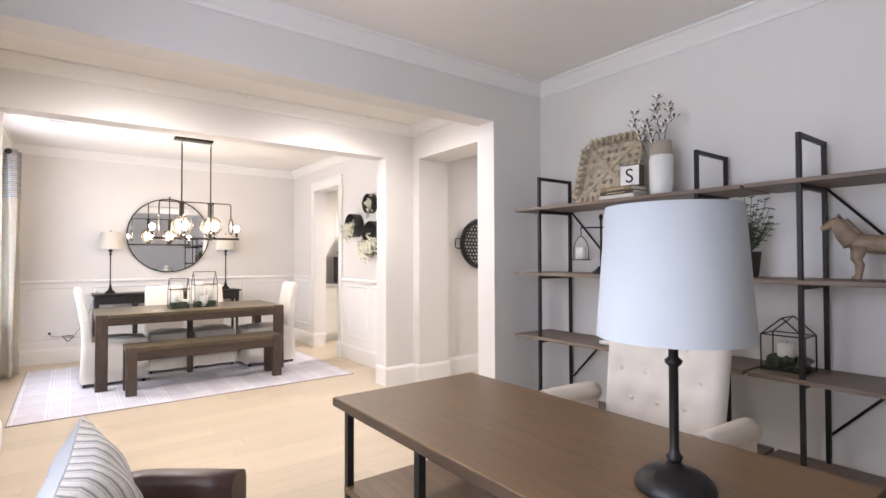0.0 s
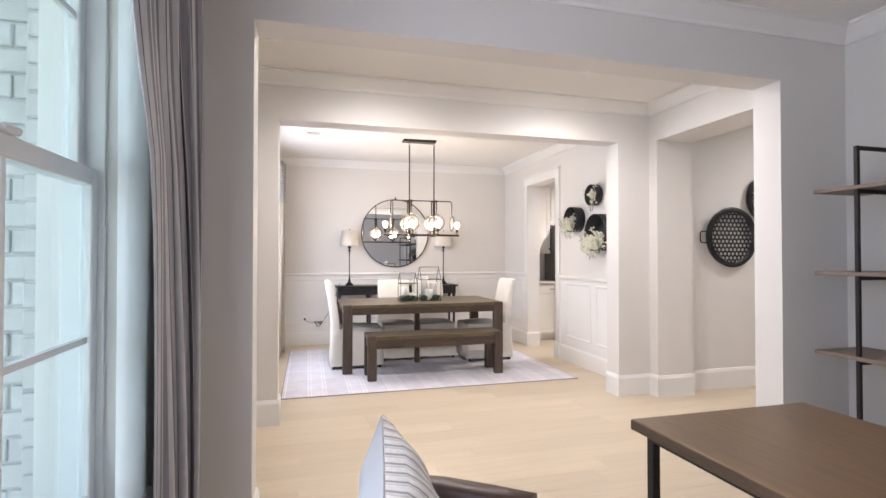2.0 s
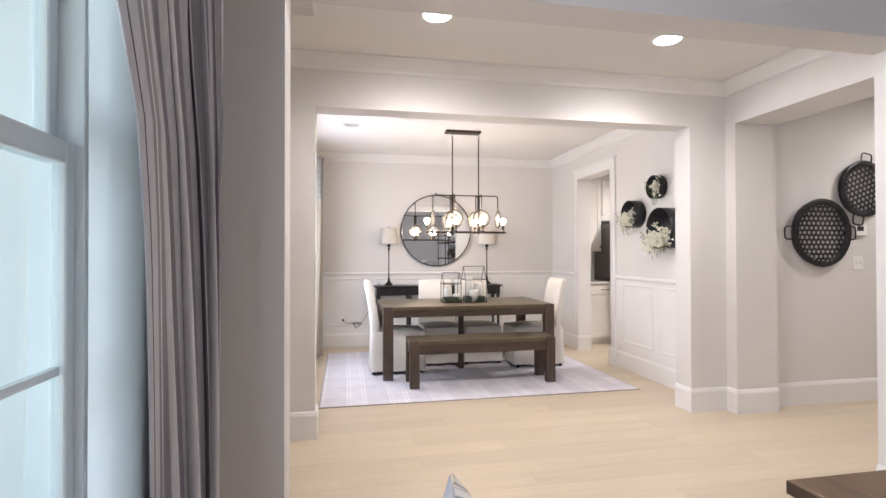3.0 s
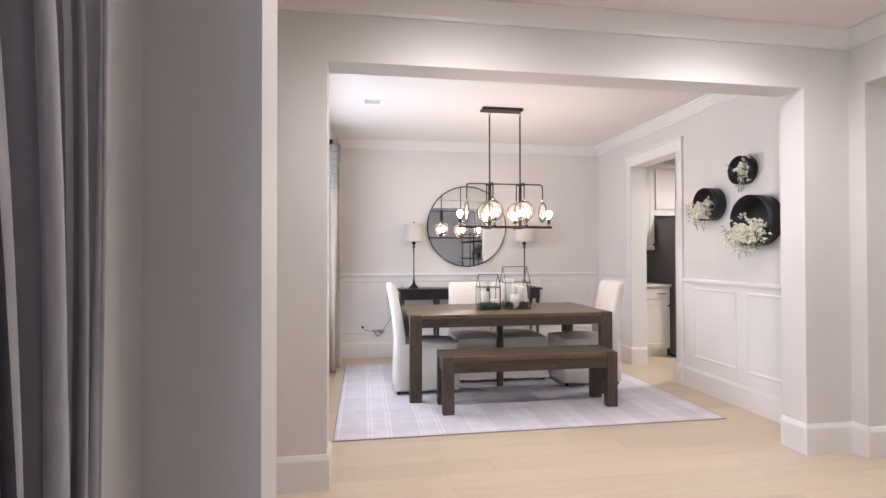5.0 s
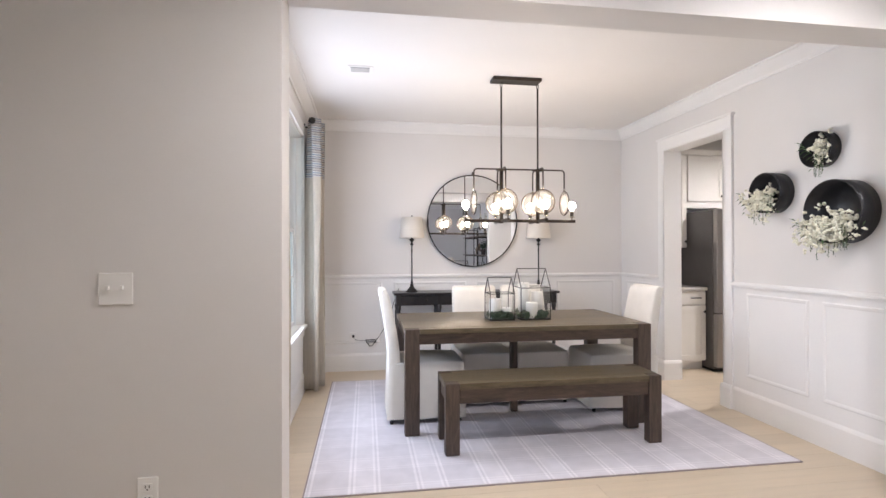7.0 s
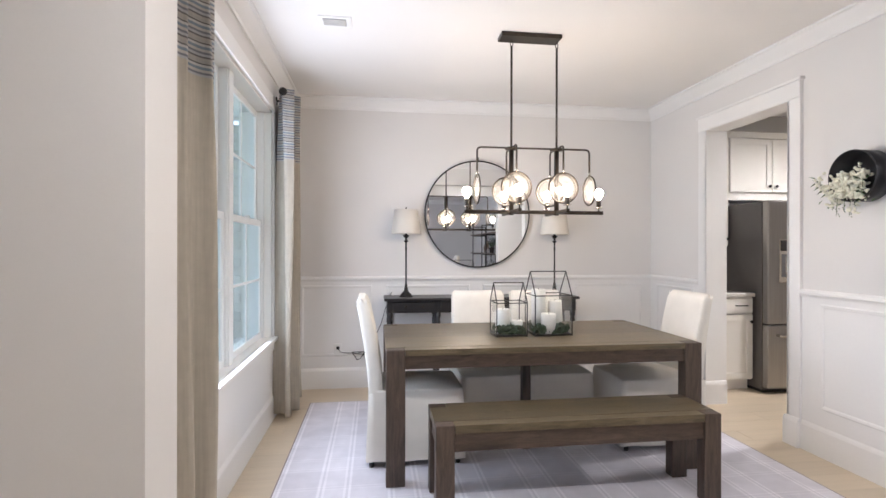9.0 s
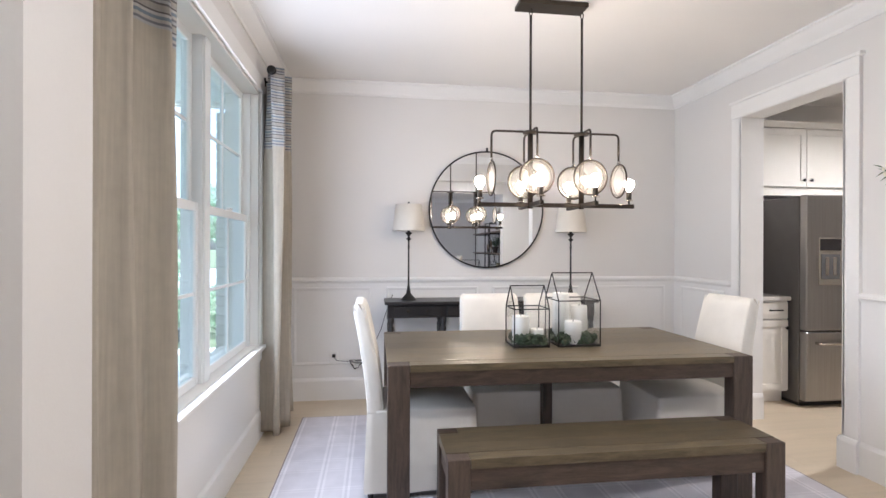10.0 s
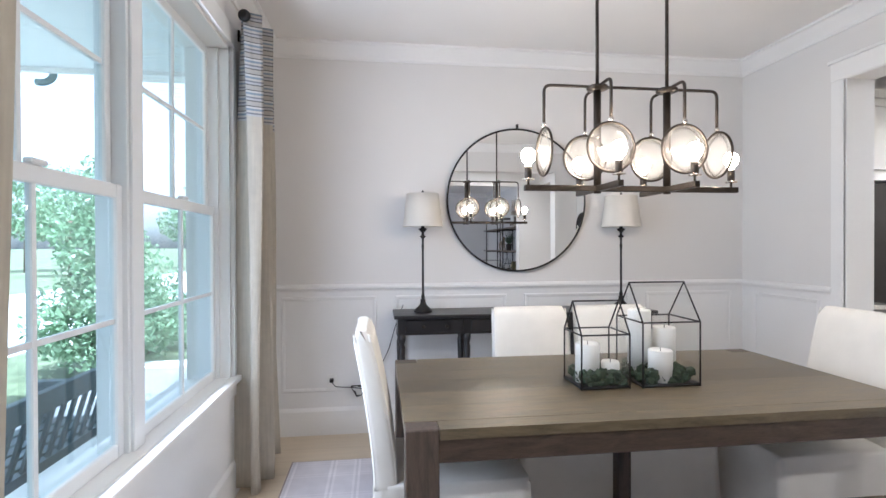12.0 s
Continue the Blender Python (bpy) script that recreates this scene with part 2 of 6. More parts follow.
MIRROR = material("silvered_mirror", (0.94, 0.945, 0.945), 0.02, metal=1.0, vary=0, bump=0)
mirror_rough = MIRROR.node_tree.nodes["Principled BSDF"].inputs["Roughness"]
MIRROR.node_tree.links.remove(mirror_rough.links[0])
mirror_rough.default_value = 0.01

# ---- mesh helpers ----


def box(bm, x0, y0, z0, x1, y1, z1, bevel=0.0, seg=1):
    made = bmesh.ops.create_cube(bm, size=1.0)["verts"]
    for v in made:
        v.co = Vector((x0 + (v.co.x + 0.5) * (x1 - x0), y0 + (v.co.y + 0.5) * (y1 - y0), z0 + (v.co.z + 0.5) * (z1 - z0)))
    if bevel:
        edges = list({e for v in made for e in v.link_edges})
        bmesh.ops.bevel(bm, geom=edges, offset=bevel, segments=seg, profile=0.5, affect='EDGES')
    return bm


def boxes(*rows, bevel=0.0, seg=1):
    bm = bmesh.new()
    for r in rows:
        box(bm, *r, bevel=bevel, seg=seg)
    return bm


def lathe(bm, profile, x=0.0, y=0.0, z=0.0, n=24, caps=True):
    """Turns a profile of (radius, height) about the upright axis at x, y."""
    rings = []
    for r, h in profile:
        rings.append([bm.verts.new((x + r * math.cos(2 * math.pi * k / n), y + r * math.sin(2 * math.pi * k / n), z + h)) for k in range(n)])
    for a, b in zip(rings, rings[1:]):
        for k in range(n):
            bm.faces.new((a[k], a[(k + 1) % n], b[(k + 1) % n], b[k])).smooth = True
    if caps:
        bm.faces.new(list(reversed(rings[0]))), bm.faces.new(rings[-1])
    return bm


def tube(bm, points, r, n=8, closed=False):
    """A round bar along points."""
    pts = [Vector(p) for p in points]
    rings, up = [], None
    count = len(pts)
    for i, p in enumerate(pts):
        a = pts[(i - 1) % count] if closed or i else p
        b = pts[(i + 1) % count] if closed or i < count - 1 else p
        d = (b - a).normalized()
        if up is None:
            up = d.orthogonal().normalized()
        up = (up - d * up.dot(d)).normalized()
        side = d.cross(up)
        rings.append([bm.verts.new(p + r * (math.cos(2 * math.pi * k / n) * up + math.sin(2 * math.pi * k / n) * side)) for k in range(n)])
    pairs = list(zip(rings, rings[1:])) + ([(rings[-1], rings[0])] if closed else [])
    for a, b in pairs:
        for k in range(n):
            bm.faces.new((a[k], a[(k + 1) % n], b[(k + 1) % n], b[k])).smooth = True
    if not closed:
        bm.faces.new(list(reversed(rings[0]))), bm.faces.new(rings[-1])
    return bm


def rounded(points, r=0.02, steps=4):
    """The points of a bent bar, with its corners rounded."""
    pts = [Vector(p) for p in points]
    out = [pts[0]]
    for a, b, c in zip(pts, pts[1:], pts[2:]):
        u, v = (a - b).normalized() * r, (c - b).normalized() * r
        for k in range(steps + 1):
            f = k / steps
            out.append(b + u * (1 - f) ** 2 + v * f ** 2)
    out.append(pts[-1])
    return out


def mesh_of(name, bm, mat):
    bmesh.ops.recalc_face_normals(bm, faces=bm.faces)
    me = bpy.data.meshes.new(name)
    bm.to_mesh(me)
    bm.free()
    me.materials.append(mat)
    return me


def part(name, bm, mat, parent, label=""):
    o = new(name, mesh_of(name, bm, mat))
    o.parent = parent
    if label:
        o["label"] = label
    return o


def thing(name, label, category, group="", m=None):
    o = new(name)
    o.empty_display_size = 0.1
    if m is not None:
        o.matrix_basis = m
    return tagged(o, label, category, group)


def solid(name, bm, mat, label, category, group=""):
    return tagged(new(name, mesh_of(name, bm, mat)), label, category, group)


def structure(name, bm, mat, label="", category=""):
    return tagged(new(name, mesh_of(name, bm, mat)), label, category or name.split("_")[0], "", "structure")


def pieces(name, mat, parent, rows, bevel=0.002):
    """Boards, bricks and tiles: one object each; alike sizes share a mesh. Rows: centre x, y, z and size x, y, z."""
    cache = {}
    for cx, cy, cz, sx, sy, sz in rows:
        key = (round(sx, 4), round(sy, 4), round(sz, 4))
        if key not in cache:
            cache[key] = mesh_of(name, box(bmesh.new(), -sx / 2, -sy / 2, -sz / 2, sx / 2, sy / 2, sz / 2, bevel), mat)
        o = new(name, cache[key])
        o.location = (cx, cy, cz)
        o.parent = parent


def sweep(bm, profile, p0, p1, inward):
    """A moulding profile of (out from the wall, height) drawn from p0 to p1 along a wall whose room side is inward."""
    p0, p1, n = Vector(p0), Vector(p1), Vector(inward)
    a = [bm.verts.new(p0 + n * o + Vector((0, 0, h))) for o, h in profile]
    b = [bm.verts.new(p1 + n * o + Vector((0, 0, h))) for o, h in profile]
    for k in range(len(profile)):
        bm.faces.new((a[k], a[(k + 1) % len(a)], b[(k + 1) % len(b)], b[k]))
    bm.faces.new(list(reversed(a))), bm.faces.new(b)
    return bm


# ---- structure ----
H = 2.72
XW, XE = -0.54, 3.04            # window wall and kitchen wall of the dining room
XS = 3.19                       # shelf wall of the study
Y1, Y1B = 3.37, 3.56           # wall between study and hall
Y2, Y2B = 5.06, 5.25            # wall between hall and dining room
YD, YB = 8.60, -1.30            # far wall of the dining room, back wall of the study
HEAD = 2.352
JL, JR = -0.302, 2.672          # study opening
DL, DR = -0.285, 2.714          # dining room opening
OUT = -0.76                     # outer face of the window wall
WZ0, WZ1 = 0.62, 2.36           # window sill and head
WD, WS = (5.93, 7.77), (0.72, 2.56)



def gate_wall(axis, a0, a1, t0, t1, gaps, z1=H):
    """A wall along axis, from a0 to a1, t0 to t1 thick, with openings (from, to, height) that reach the floor: one solid."""
    bm = bmesh.new()
    known = {}

    def at(a, z):
        if (a, z) not in known:
            known[(a, z)] = bm.verts.new((a, t0, z) if axis == "x" else (t0, a, z))
        return known[(a, z)]
    marks = [a0] + [g for gap in gaps for g in gap[:2]] + [a1]
    level = gaps[0][2]
    for k, (a, b) in enumerate(zip(marks, marks[1:])):
        for za, zb in ((level, z1),) if k % 2 else ((0, level), (level, z1)):
            bm.faces.new((at(a, za), at(b, za), at(b, zb), at(a, zb)))
    grown = bmesh.ops.extrude_face_region(bm, geom=list(bm.faces))["geom"]
    for v in grown:
        if isinstance(v, bmesh.types.BMVert):
            v.co += Vector((0, t1 - t0, 0)) if axis == "x" else Vector((t1 - t0, 0, 0))
    return bm


def window_wall(y0, y1, x0, x1, hole, z0, z1):
    """A wall along y with one window opening: one solid."""
    bm = bmesh.new()
    rings = []
    for x in (x0, x1):
        for ya, yb, za, zb in ((y0, y1, 0, H), (hole[0], hole[1], z0, z1)):
            rings.append([bm.verts.new((x, yy, z)) for yy, z in ((ya, za), (yb, za), (yb, zb), (ya, zb))])
    oo, oi, io, ii = rings[0], rings[1], rings[2], rings[3]
    for k in range(4):
        q = (k + 1) % 4
        for a, b in ((oo, oi), (io, ii), (oo, io), (oi, ii)):
            bm.faces.new((a[k], a[q], b[q], b[k]))
    return bm


floor = structure("floor", boxes((-1.9, -1.5, -0.12, 7.2, 9.6, -0.003)), OAK, "pale oak plank floor through all rooms", "floor")
structure("wall_west_study", window_wall(YB - 0.2, Y1, OUT, XW, WS, WZ0, WZ1), WALL, "light greige painted study wall with a window")
structure("wall_south", boxes((XW, YB - 0.2, 0, 7.2, YB, H)), WALL, "light greige painted study wall")
structure("wall_east_study", boxes((XS, YB, 0, XS + 0.15, Y1, H)), WALL, "light greige painted study wall behind the shelves")
structure("wall_study_hall", gate_wall("x", -1.75, XS + 0.15, Y1, Y1B, [(JL, JR, HEAD)]), WALL, "greige wall with a wide cased opening to the hall")
structure("wall_hall_dining", gate_wall("x", -1.75, 7.0, Y2, Y2B, [(DL, DR, HEAD)]), WALL, "greige wall with a wide cased opening to the dining room")
structure("wall_hall_front", boxes((-1.75, Y1B, 0, -1.6, Y2, H)), WALL, "plain greige hall wall")
structure("beam_hall", boxes((3.05, Y1B, 2.366, 3.44, Y2, H), (3.05, 4.95, 0, 3.44, Y2, 2.366)), WALL, "greige beam and pilaster between hall and corridor", "beam")
structure("wall_corridor_south", boxes((XS + 0.15, 2.9, 0, 7.0, 3.05, H), (7.0, 2.9, 0, 7.15, 8.9, H)), WALL, "plain greige corridor wall")
structure("wall_west_dining", window_wall(Y2B, YD, OUT, XW, WD, WZ0, WZ1), WALL, "light greige dining wall with a double window")
structure("wall_north", boxes((OUT, YD, 0, 3.2, YD + 0.15, H)), WALL, "light greige dining wall above white wainscot")
KD0, KD1, KDH = 6.862, 7.712, 2.318
structure("wall_east_dining", gate_wall("y", Y2B, YD, XE, XE + 0.15, [(KD0, KD1, KDH)]), WALL, "light greige dining wall with a doorway to the kitchen")
structure("ceiling", boxes((-1.9, YB - 0.2, H, 7.2, 9.6, H + 0.1)), CEIL, "flat off-white painted ceiling", "ceiling")
structure("wall_kitchen_north", boxes((3.19, 8.62, 0, 7.0, 8.77, H)), WALL, "plain greige kitchen wall")

# trim
CROWN = ((0, -0.105), (0.012, -0.105), (0.016, -0.085), (0.05, -0.045), (0.072, -0.018), (0.09, -0.014), (0.09, 0), (0, 0))
BASE = ((0, 0), (0.016, 0), (0.016, 0.165), (0.012, 0.178), (0.006, 0.192), (0, 0.195))


def run(name, profile, z, rows, mat, label):
    for p0, p1, inward in rows:
        structure(name, sweep(bmesh.new(), profile, (*p0, z), (*p1, z), (*inward, 0)), mat, label, "trim")


run("crown_moulding", CROWN, H, [
    ((XW, Y1), (XS, Y1), (0, -1)), ((XS, YB), (XS, Y1), (-1, 0)), ((XW, YB), (XW, Y1), (1, 0)), ((XW, YB), (XS, YB), (0, 1)),
    ((-1.6, Y2), (3.05, Y2), (0, -1)), ((-1.6, Y1B), (3.05, Y1B), (0, 1)), ((3.05, Y1B), (3.05, Y2), (-1, 0)), ((-1.6, Y1B), (-1.6, Y2), (1, 0)),
    ((XW, YD), (XE, YD), (0, -1)), ((XE, Y2B), (XE, YD), (-1, 0)), ((XW, Y2B), (XW, YD), (1, 0)), ((XW, Y2B), (XE, Y2B), (0, 1)),
], TRIM, "white painted crown moulding along the ceiling")
run("baseboard", BASE, 0, [
    ((XW, Y1), (JL, Y1), (0, -1)), ((JR, Y1), (XS, Y1), (0, -1)), ((XS, YB), (XS, Y1), (-1, 0)), ((XW, YB), (XW, Y1), (1, 0)), ((XW, YB), (XS, YB), (0, 1)),
    ((-1.6, Y2), (DL + 0.0145, Y2), (0, -1)), ((DR - 0.0145, Y2), (3.05, Y2), (0, -1)), ((DL, Y2), (DL, Y2B), (1, 0)), ((DR, Y2), (DR, Y2B), (-1, 0)),
    ((3.05, 4.9355), (3.05, Y2), (-1, 0)), ((3.0355, 4.95), (3.44, 4.95), (0, -1)), ((3.44, Y2), (7.0, Y2), (0, -1)), ((3.44, 4.95), (3.44, Y2), (1, 0)),
    ((JL, Y1), (JL, Y1B), (1, 0)), ((JR, Y1), (JR, Y1B), (-1, 0)), ((-1.6, Y1B), (JL, Y1B), (0, 1)),
    ((XW, YD), (XE, YD), (0, -1)), ((XE, Y2B), (XE, KD0 - 0.1), (-1, 0)), ((XE, KD1 + 0.1), (XE, YD), (-1, 0)), ((XW, Y2B), (XW, YD), (1, 0)),
], TRIM, "white painted baseboard")
run("baseboard", BASE, 0, [
    ((XE - 0.022, KD1 - 0.007), (XE - 0.022, KD1 + 0.1), (-1, 0)), ((XE - 0.037, KD1 - 0.006), (XE + 0.165, KD1 - 0.006), (0, -1)),
    ((XE - 0.022, KD0 - 0.1), (XE - 0.022, KD0 + 0.007), (-1, 0)), ((XE - 0.037, KD0 + 0.006), (XE + 0.165, KD0 + 0.006), (0, 1)),
], TRIM, "white painted baseboard wrapping the doorway")
# wainscot of the dining room: white field, chair rail, panel mouldings
structure("wainscot_north", boxes((XW, YD - 0.006, 0, XE, YD + 0.002, 1.02)), TRIM, "white painted wainscot field", "wainscot")
structure("wainscot_east", boxes((XE - 0.006, Y2B, 0, XE + 0.002, KD0 - 0.1, 1.02), (XE - 0.006, KD1 + 0.1, 0, XE + 0.002, YD, 1.02)), TRIM, "white painted wainscot field", "wainscot")
structure("wainscot_west", boxes((XW - 0.002, Y2B, 0, XW + 0.006, YD, 0.6)), TRIM, "white painted wainscot field", "wainscot")
RAIL = ((0, 0), (0.014, 0), (0.018, 0.012), (0.03, 0.02), (0.03, 0.034), (0.018, 0.045), (0.010, 0.05), (0, 0.05))
run("chair_rail", RAIL, 1.0, [((XW, YD), (XE, YD), (0, -1)), ((XE, Y2B), (XE, KD0 - 0.1), (-1, 0)), ((XE, KD1 + 0.1), (XE, YD), (-1, 0)), ((XW, Y2B), (XW, WD[0] - 0.1), (1, 0)), ((XW, WD[1] + 0.1), (XW, YD), (1, 0))], TRIM, "white painted chair rail")


def panel_moulding(p0, p1, z0, z1, inward):
    """A picture-frame moulding on a wainscot, between two points along the wall."""
    bm = bmesh.new()
    d = (Vector((*p1, 0)) - Vector((*p0, 0))).normalized()
    n = Vector((*inward, 0))
    w, prof = 0.028, ((0.0, 0.0), (0.007, 0.007), (0.020, 0.005), (0.028, 0.001))
    a, b = Vector((*p0, 0)), Vector((*p1, 0))

    def ring(inset, outw):
        return [bm.verts.new(q + n * (0.006 + outw)) for q in (a + d * inset + Vector((0, 0, z0 + inset)), b - d * inset + Vector((0, 0, z0 + inset)), b - d * inset + Vector((0, 0, z1 - inset)), a + d * inset + Vector((0, 0, z1 - inset)))]
    rings = [ring(i, o) for i, o in prof]
    for r, s2 in zip(rings, rings[1:]):
        for k in range(4):
            bm.faces.new((r[k], r[(k + 1) % 4], s2[(k + 1) % 4], s2[k]))
    structure("panel_moulding", bm, TRIM, "white painted panel moulding on the wainscot", "trim")


for x0, x1 in ((-0.44, 0.215), (0.343, 1.157), (1.285, 2.10), (2.23, 2.94)):
    panel_moulding((x0, YD), (x1, YD), 0.30, 0.965, (0, -1))
for y0, y1 in ((5.38, 5.95), (6.05, 6.62), (7.90, 8.48)):
    panel_moulding((XE, y0), (XE, y1), 0.30, 0.965, (-1, 0))

# kitchen doorway casing
structure("door_casing", boxes((XE - 0.022, KD0 - 0.1, 0, XE + 0.004, KD0, KDH), (XE - 0.022, KD1, 0, XE + 0.004, KD1 + 0.1, KDH), (XE - 0.026, KD0 - 0.1, KDH, XE + 0.004, KD1 + 0.1, KDH + 0.11), (XE - 0.036, KD0 - 0.115, KDH + 0.11, XE + 0.004, KD1 + 0.115, KDH + 0.13), (XE - 0.022, KD0 - 0.012, 0, XE + 0.17, KD0 + 0.006, KDH - 0.006), (XE - 0.022, KD1 - 0.006, 0, XE + 0.17, KD1 + 0.012, KDH - 0.006), (XE - 0.02, KD0, KDH - 0.006, XE + 0.17, KD1, KDH + 0.012), bevel=0.002), TRIM, "white painted flat doorway casing with a capped head", "trim")


def double_window(y0, y1, name, label):
    """Two double-hung units side by side in an opening of the window wall, with casing, reveal and sill."""
    win = tagged(new(name), label, "window", "", "structure")
    xs = -0.62
    part("window_frame", boxes((OUT + 0.01, y0, WZ0, XW + 0.002, y0 + 0.02, WZ1), (OUT + 0.01, y1 - 0.02, WZ0, XW + 0.002, y1, WZ1), (OUT + 0.01, y0, WZ1 - 0.02, XW + 0.002, y1, WZ1), bevel=0.001), TRIM, win)
    part("window_sill", boxes((OUT - 0.03, y0 - 0.0, WZ0 - 0.012, XW - 0.002, y1, WZ0 + 0.015), (XW - 0.002, y0 - 0.06, WZ0 - 0.012, XW + 0.045, y1 + 0.06, WZ0 + 0.015), (XW + 0.002, y0 - 0.05, WZ0 - 0.09, XW + 0.018, y1 + 0.05, WZ0 - 0.012), bevel=0.003), TRIM, win)
    part("window_casing", boxes((XW + 0.001, y0 - 0.055, WZ0 + 0.015, XW + 0.02, y0, WZ1), (XW + 0.001, y1, WZ0 + 0.015, XW + 0.02, y1 + 0.055, WZ1), (XW + 0.001, y0 - 0.065, WZ1, XW + 0.024, y1 + 0.065, WZ1 + 0.1), bevel=0.002), TRIM, win)
    mid = (y0 + y1) / 2
    part("mullion", boxes((xs - 0.07, mid - 0.04, WZ0, xs + 0.04, mid + 0.04, WZ1 - 0.02), bevel=0.003), VINYL, win)
    zm = 1.50
    for a, b in ((y0 + 0.02, mid - 0.04), (mid + 0.04, y1 - 0.02)):
        part("jamb_liner", boxes((xs - 0.07, a, WZ0 + 0.015, xs + 0.03, a + 0.014, WZ1 - 0.02), (xs - 0.07, b - 0.014, WZ0 + 0.015, xs + 0.03, b, WZ1 - 0.02), bevel=0.002), VINYL, win)
        for z0, z1, x in ((WZ0 + 0.015, zm + 0.02, xs), (zm - 0.02, WZ1 - 0.02, xs - 0.032)):
            a2, b2 = a + 0.014, b - 0.014
            sash = part("sash", boxes((x - 0.014, a2, z0, x + 0.014, a2 + 0.034, z1), (x - 0.014, b2 - 0.034, z0, x + 0.014, b2, z1), (x - 0.013, a2 + 0.034, z0, x + 0.013, b2 - 0.034, z0 + 0.045), (x - 0.013, a2 + 0.034, z1 - 0.045, x + 0.013, b2 - 0.034, z1), bevel=0.003), VINYL, win)
            my, mz = (a2 + b2) / 2, (z0 + z1) / 2
            part("grille_bar", boxes((x - 0.008, my - 0.008, z0 + 0.045, x + 0.008, my + 0.008, z1 - 0.045)), VINYL, sash)
            part("grille_bar", boxes((x - 0.007, a2 + 0.04, mz - 0.008, x + 0.007, b2 - 0.04, mz + 0.008)), VINYL, sash)
            g = part("pane", boxes((x - 0.003, a2 + 0.03, z0 + 0.03, x + 0.003, b2 - 0.03, z1 - 0.03)), PANE, sash, "clear window glass")
            g.visible_shadow = False
        part("sash_lock", boxes((xs + 0.0, (a + b) / 2 - 0.03, zm + 0.02, xs + 0.025, (a + b) / 2 + 0.03, zm + 0.035), bevel=0.004), VINYL, win)


double_window(*WD, "window_1", "white double-hung twin window with grilles and a deep sill")
double_window(*WS, "window_2", "white double-hung twin window beside the striped curtain")

# ---- things: dining room ----
# rug
def plaid_material(name):
    m = bpy.data.materials.new(name)
    m.use_nodes = True
    t = m.node_tree
    b = t.nodes["Principled BSDF"]
    b.inputs["Roughness"].default_value = 0.95
    b.inputs["Specular IOR Level"].default_value = 0.1
    co = t.nodes.new("ShaderNodeTexCoord")
    sp = t.nodes.new("ShaderNodeSeparateXYZ")
    t.links.new(co.outputs["Object"], sp.inputs[0])
    cols = []
    for k, period, start, soft in ((0, 0.375, 0.289 / 0.375 + 0.82, 1.0), (1, 0.375, 0.3, 0.45)):
        mul = t.nodes.new("ShaderNodeMath")
        mul.operation = 'MULTIPLY_ADD'
        mul.inputs[1].default_value, mul.inputs[2].default_value = 1 / period, start + 4
        fc = t.nodes.new("ShaderNodeMath")
        fc.operation = 'FRACT'
        cr = t.nodes.new("ShaderNodeValToRGB")
        cr.color_ramp.interpolation = 'CONSTANT'
        dark, mid, pale = ((1 - soft * 0.075,) * 2 + (1 - soft * 0.06, 1), (1 - soft * 0.01,) * 2 + (1.0, 1), (1 + soft * 0.10,) * 3 + (1,))
        el = cr.color_ramp.elements
        el[0].position, el[0].color, el[1].position, el[1].color = 0, dark, 0.42, mid
        for p, c in ((0.43, pale), (0.465, dark), (0.50, pale), (0.535, mid), (0.80, pale), (0.835, dark), (0.87, pale), (0.905, dark)):
            e = el.new(p)
            e.color = c
        t.links.new(sp.outputs[k], mul.inputs[0]), t.links.new(mul.outputs[0], fc.inputs[0]), t.links.new(fc.outputs[0], cr.inputs[0])
        cols.append(cr.outputs[0])
    mx = t.nodes.new("ShaderNodeVectorMath")
    mx.operation = 'MULTIPLY'
    t.links.new(cols[0], mx.inputs[0]), t.links.new(cols[1], mx.inputs[1])
    m2 = t.nodes.new("ShaderNodeVectorMath")
    m2.operation = 'MULTIPLY'
    m2.inputs[1].default_value = (0.70, 0.68, 0.715)
    t.links.new(mx.outputs[0], m2.inputs[0])
    ns = t.nodes.new("ShaderNodeTexNoise")
    ns.inputs["Scale"].default_value, ns.inputs["Detail"].default_value = 9, 6
    t.links.new(co.outputs["Object"], ns.inputs[0])
    mr = t.nodes.new("ShaderNodeMapRange")
    mr.inputs[3].default_value, mr.inputs[4].default_value = 0.85, 1.15
    t.links.new(ns.outputs[0], mr.inputs[0])
    m3 = t.nodes.new("ShaderNodeVectorMath")
    m3.operation = 'SCALE'
    t.links.new(m2.outputs[0], m3.inputs[0]), t.links.new(mr.outputs[0], m3.inputs["Scale"])
    t.links.new(m3.outputs[0], b.inputs["Base Color"])
    n2 = t.nodes.new("ShaderNodeTexNoise")
    n2.inputs["Scale"].default_value = 260
    t.links.new(co.outputs["Object"], n2.inputs[0])
    bp = t.nodes.new("ShaderNodeBump")
    bp.inputs["Strength"].default_value, bp.inputs["Distance"].default_value = 0.4, 0.004
    t.links.new(n2.outputs[0], bp.inputs["Height"]), t.links.new(bp.outputs[0], b.inputs["Normal"])
    return m


rug = thing("rug", "pale lavender grey plaid woven rug on the oak floor", "rug")
part("rug_field", boxes((-0.289, 5.77, 0.0, 2.692, 8.14, 0.009), bevel=0.003), plaid_material("pale_plaid_wool"), rug)
part("rug_binding", boxes((-0.297, 5.762, 0.0, 2.70, 5.77, 0.007), (-0.297, 8.14, 0.0, 2.70, 8.148, 0.007), (-0.297, 5.77, 0.0, -0.289, 8.14, 0.007), (2.692, 5.77, 0.0, 2.70, 8.14, 0.007)), material("rug_binding", (0.33, 0.29, 0.29), 0.9), rug, "stitched grey rug edge")


